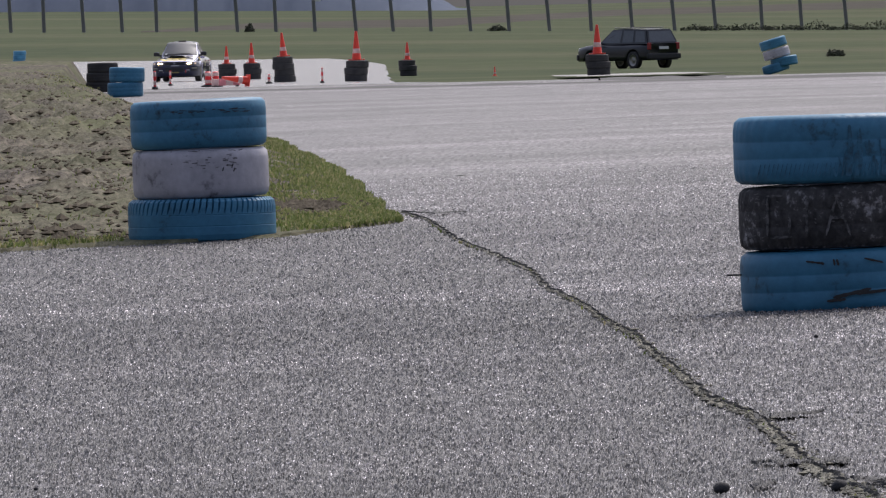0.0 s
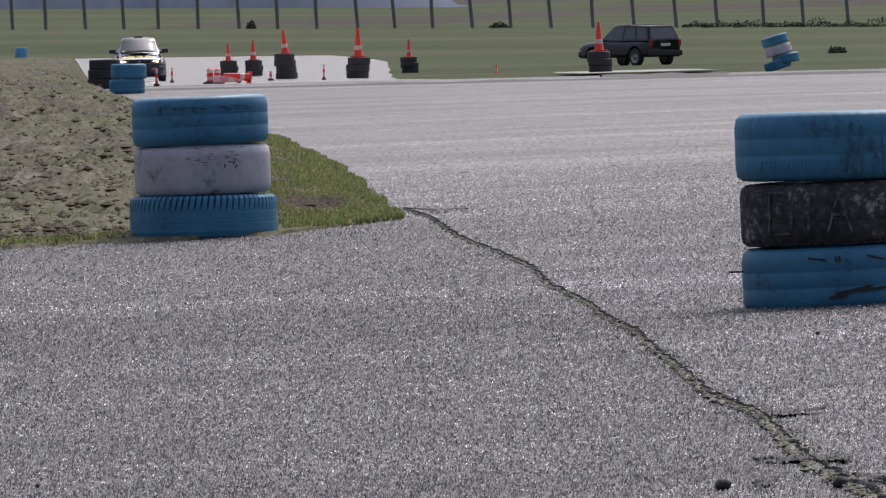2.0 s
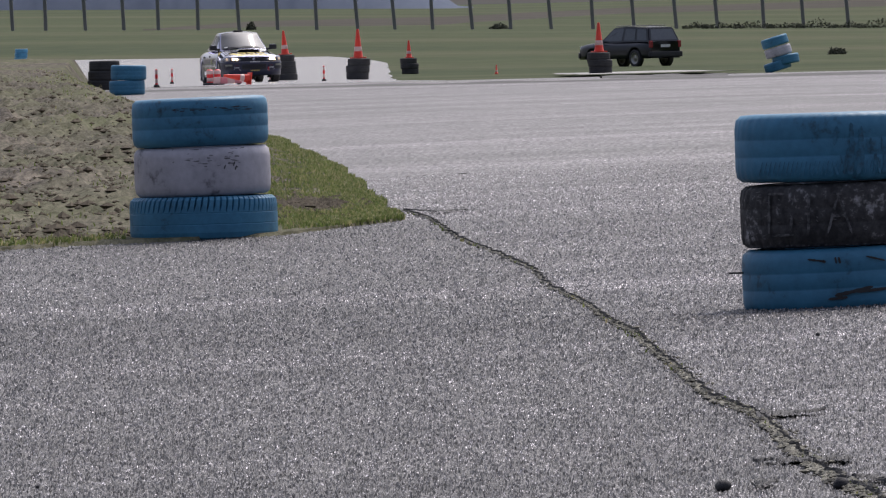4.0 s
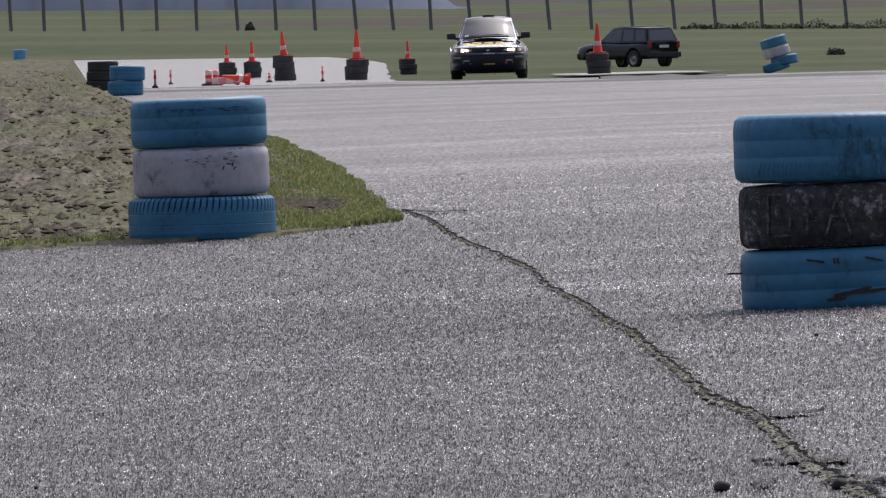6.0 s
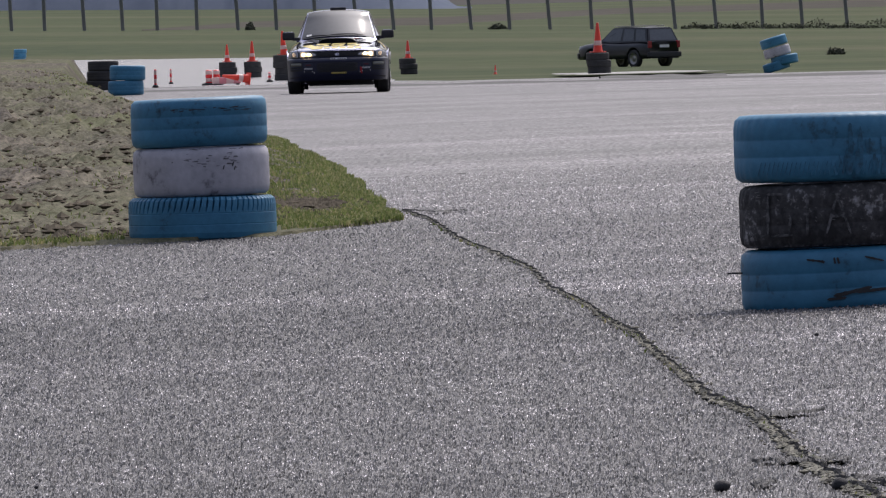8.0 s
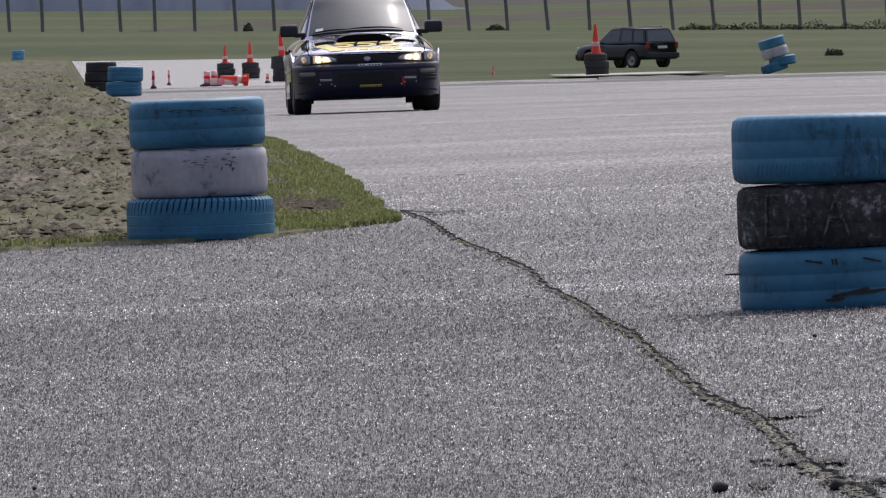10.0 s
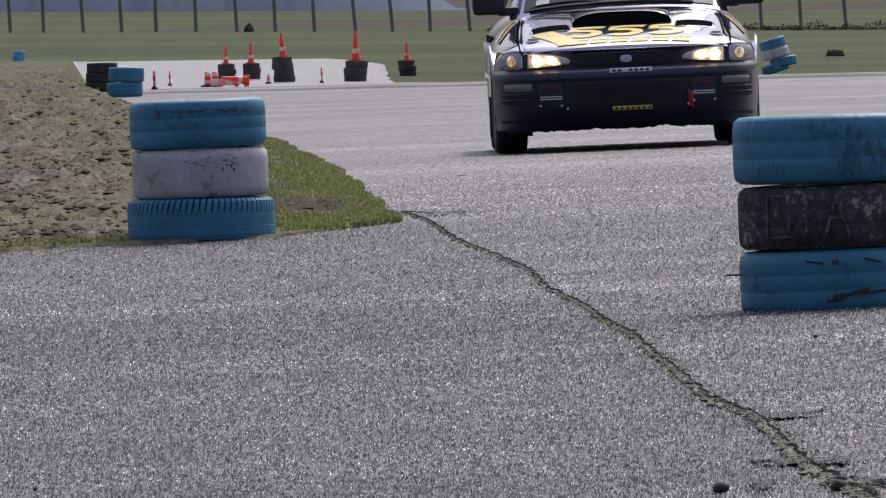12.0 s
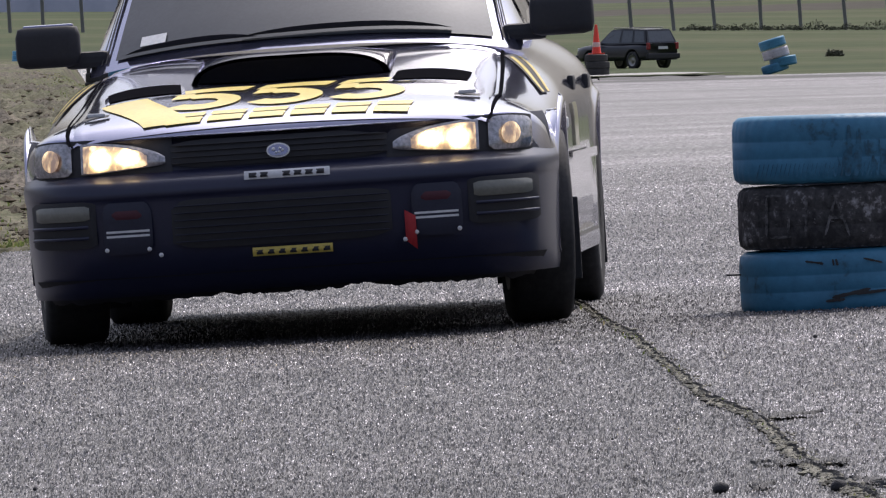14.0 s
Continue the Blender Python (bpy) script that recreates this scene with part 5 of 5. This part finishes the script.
estate = empty("estate_car", pose(7.36, 338 * DEPTH, gzf(7.36, 338) - 0.06, 0, 0, 38), "dark blue off-road estate car parked on grass", "car")
# it faces along +y; half its outline, front to rear
E_LEN, E_W = 4.55, 0.87


def estate_body():
    ys = np.linspace(-2.27, 2.27, 70)
    verts, faces = [], []
    for y in ys:
        k = abs(y) / 2.27
        W = E_W * (1 - 0.16 * k ** 7)
        T = 1.02 - (0.10 * max(0, (y - 1.0) / 1.27) ** 1.4) - 0.03 * max(0, (y - 2.0) / 0.27)
        zb = 0.34
        for a in (-1.36, 1.33):
            d = abs(y - a)
            if d < 0.42:
                zb = max(zb, 0.36 + math.sqrt(0.42 ** 2 - d * d))
        half = [(0, T), (0.7 * W, T - 0.01), (0.93 * W, T - 0.05), (0.99 * W, T - 0.18), (W, max(zb + 0.03, 0.62)), (W, max(zb + 0.02, 0.5)), (W - 0.01, zb), (W - 0.25, zb), (W - 0.25, 0.34), (0, 0.34)]
        verts += [(x, y, z) for x, z in half] + [(-x, y, z) for x, z in half[-2:0:-1]]
    k = 18
    for i in range(len(ys) - 1):
        for j in range(k):
            a, b = i * k + j, i * k + (j + 1) % k
            faces.append((a, b, b + k, a + k))
    faces.append(tuple(range(k)))
    faces.append(tuple(reversed(range((len(ys) - 1) * k, len(ys) * k))))
    return mesh_from("body", verts, faces, DARK_PAINT, True)


meshpart("body", estate_body(), estate)
E_BELT = [(-0.80, 0.95, 0.98), (0.80, 0.95, 0.98), (0.83, -0.6, 1.0), (0.80, -2.22, 1.0), (-0.80, -2.22, 1.0), (-0.83, -0.6, 1.0)]
E_ROOF = [(-0.62, 0.20, 1.58), (0.62, 0.20, 1.58), (0.66, -0.6, 1.62), (0.63, -1.98, 1.57), (-0.63, -1.98, 1.57), (-0.66, -0.6, 1.62)]
bm = bmesh.new()
lo = [bm.verts.new(p) for p in E_BELT]
hi = [bm.verts.new(p) for p in E_ROOF]
for i in range(6):
    j = (i + 1) % 6
    bm.faces.new((lo[j], lo[i], hi[i], hi[j]))
bm.faces.new(hi)
bmesh.ops.bevel(bm, geom=[e for e in bm.edges if e.verts[0] in hi or e.verts[1] in hi], offset=0.04, segments=2, affect='EDGES')
bmesh.ops.recalc_face_normals(bm, faces=bm.faces)
e_cabin = part("cabin", bm, DARK_PAINT, estate)


def estate_pane(a, b, c, d, u0, u1, v0, v1, label=""):
    a, b, c, d = map(Vector, (a, b, c, d))
    n = (b - a).cross(d - a).normalized()
    mid = (a + b + c + d) / 4
    if n.dot(mid - Vector((0, -0.6, 1.2))) < 0:
        n = -n

    def f(u, v):
        uu, vv = u0 + (u1 - u0) * u, v0 + (v1 - v0) * v
        return tuple((a * (1 - uu) + b * uu) * (1 - vv) + (d * (1 - uu) + c * uu) * vv + n * 0.008)
    return surf("window", f, 4, 4, ESTATE_GLASS, e_cabin, label)


estate_pane(E_BELT[0], E_BELT[1], E_ROOF[1], E_ROOF[0], 0.06, 0.94, 0.1, 0.9, "windscreen")
estate_pane(E_BELT[3], E_BELT[4], E_ROOF[4], E_ROOF[3], 0.08, 0.92, 0.12, 0.86, "rear window")
for s in (0, 1):
    A = (E_BELT[1], E_BELT[2], E_ROOF[2], E_ROOF[1]) if s else (E_BELT[0], E_BELT[5], E_ROOF[5], E_ROOF[0])
    B = (E_BELT[2], E_BELT[3], E_ROOF[3], E_ROOF[2]) if s else (E_BELT[5], E_BELT[4], E_ROOF[4], E_ROOF[5])
    estate_pane(*A, 0.12, 0.94, 0.1, 0.86)
    estate_pane(*B, 0.04, 0.46, 0.1, 0.86)
    estate_pane(*B, 0.54, 0.92, 0.1, 0.86)
for s in (-1, 1):
    part("tail_lamp", box_bm((0.16, 0.10, 0.28), (s * 0.72, -2.24, 0.90), 0.03), RED_LENS, estate, "dull red tail lamp")
    part("headlamp", box_bm((0.26, 0.08, 0.14), (s * 0.60, 2.22, 0.80), 0.03), PLATE, estate, "clear headlamp")
    part("roof_rail", box_bm((0.04, 1.7, 0.035), (s * 0.58, -0.75, 1.645), 0.01), RIM, estate, "silver roof rail")
    part("door_mirror", box_bm((0.18, 0.10, 0.13), (s * 0.93, 0.72, 1.08), 0.03), CAR_BLACK, estate)
part("rear_bumper", box_bm((1.66, 0.16, 0.22), (0, -2.26, 0.50), 0.05), CAR_BLACK, estate, "black rear bumper")
part("front_bumper", box_bm((1.60, 0.16, 0.24), (0, 2.24, 0.50), 0.05), DARK_PAINT, estate, "dark front bumper")
part("number_plate", box_bm((0.48, 0.02, 0.11), (0.0, -2.275, 0.83), 0.004), PLATE, estate, "pale rear number plate")
for wx in (-0.76, 0.76):
    for wy in (-1.36, 1.33):
        w = new("wheel")
        w.parent = estate
        w.matrix_basis = pose(wx, wy, 0.35)
        turned = pose(0, 0, 0, 0, 90 if wx > 0 else -90, 0) @ Matrix.Scale(1.15, 4)
        meshpart("tyre", TYRE, w, "", turned)
        meshpart("rim", RIM_MESH, w, "silver rim", turned)
# ------------------------------------------------------------------ movement
# time, place of the car's middle, turn
DRIVE = [
    (0.0, -9.114, 296.00, -6), (0.3, -9.987, 292.18, -5), (0.6, -10.391, 288.35, -3), (0.9, -10.193, 283.01, -1), (1.2, -9.966, 278.17, 0), (1.5, -9.798, 273.32, 1), (1.8, -9.681, 268.96, 1.5), (2.1, -9.564, 265.11, 2),
    (2.4, -9.406, 261.25, 3), (2.7, -9.178, 257.38, 4), (3.0, -8.758, 252.51, 5), (3.2, -8.356, 248.58, 7), (3.7, -6.797, 237.75, 10), (4.2, -4.679, 226.39, 11), (4.7, -2.253, 214.50, 10.5), (5.0, -0.685, 207.56, 9),
    (5.3, 0.583, 201.59, 5.5), (5.6, 1.057, 196.09, 1.5), (6.0, 1.005, 188.70, -1), (6.5, 0.241, 178.86, -2.2), (7.0, -0.625, 164.2, -2.2), (7.5, -1.285, 153.6, -1), (8.0, -1.745, 141.68, -0.5), (8.2, -1.876, 137.66, -0.5),
    (8.7, -1.949, 126.36, 0), (9.2, -1.737, 115.05, 1.5), (9.7, -1.253, 103.73, 2.5), (10.3, -0.559, 90.63, 1.9), (10.6, -0.174, 82.57, 1.4), (11.0, 0.226, 74.10, 0.9), (11.5, 0.649, 64.38, 0.9), (11.8, 0.908, 57.90, 0.9),
    (12.0, 1.133, 54.80, 0.4), (12.5, 1.423, 47.02, -0.5), (13.0, 1.355, 39.0, -3), (13.3, 1.105, 36.24, -5), (13.5, 0.740, 34.15, -6.5), (13.6, 0.482, 32.95, -7), (13.8, 0.031, 29.82, -7.2), (14.0, -0.372, 28.07, -3.1),
]


def seat(x, y, turn):
    """The car's pose on the ground at a place of the plan; its nose keeps to the plan's depth."""
    y -= 2.03 * (1 - 1 / DEPTH)
    mx = (gzf(x + 0.7, y) - gzf(x - 0.7, y)) / 1.4
    my = (gzf(x, y + 0.8) - gzf(x, y - 0.8)) / (1.6 * DEPTH)
    z = gzf(x, y)
    return pose(x, y * DEPTH, z, math.degrees(math.atan(my)), -math.degrees(math.atan(mx)), turn)


# how far the body leans and squats on its springs, and how the front wheels steer (seconds, degrees)
LEAN = [(0.0, 0.0), (12.5, 0.0), (13.3, 0.6), (14.0, 0.8)]
SQUAT = [(0.0, -1.0), (5.0, -1.2), (8.2, -1.6), (10.0, -0.8), (11.0, 0.0), (12.0, 0.4), (13.0, 0.9), (13.5, 0.4), (14.0, 0.0)]
STEER = [(0.0, 0.0), (5.0, -3.0), (6.5, 2.0), (8.0, 0.0), (12.0, 2.0), (13.0, 5.0), (14.0, 7.0)]


def sprung(t):
    return pose(0, 0, 0, interp(SQUAT, t), -interp(LEAN, t), 0)


def motions():
    walk(rally_car, [(t, seat(x, y, a) @ sprung(t)) for t, x, y, a in DRIVE])
    # wheels roll along; the front pair also steers
    for wheel, wx, wy in WHEELS:
        rows, spin, steer = [], 0.0, 0.0
        last = None
        for k in range(0, 14 * FPS + 1):
            t = k / FPS
            i = max(j for j in range(len(DRIVE)) if DRIVE[j][0] <= t + 1e-6)
            j = min(i + 1, len(DRIVE) - 1)
            span = DRIVE[j][0] - DRIVE[i][0]
            if span > 0:
                v = math.hypot(DRIVE[j][1] - DRIVE[i][1], (DRIVE[j][2] - DRIVE[i][2]) * DEPTH) / span
            spin += min(75.0, math.degrees(v / 0.305 / FPS))
            steer = interp(STEER, t) if wy < 0 else 0.0
            rows.append((t, sprung(t).inverted() @ pose(wx, wy, 0.305, 0, 0, steer) @ pose(0, 0, 0, spin % 360.0, 0, 0)))
        walk(wheel, rows)


motions()
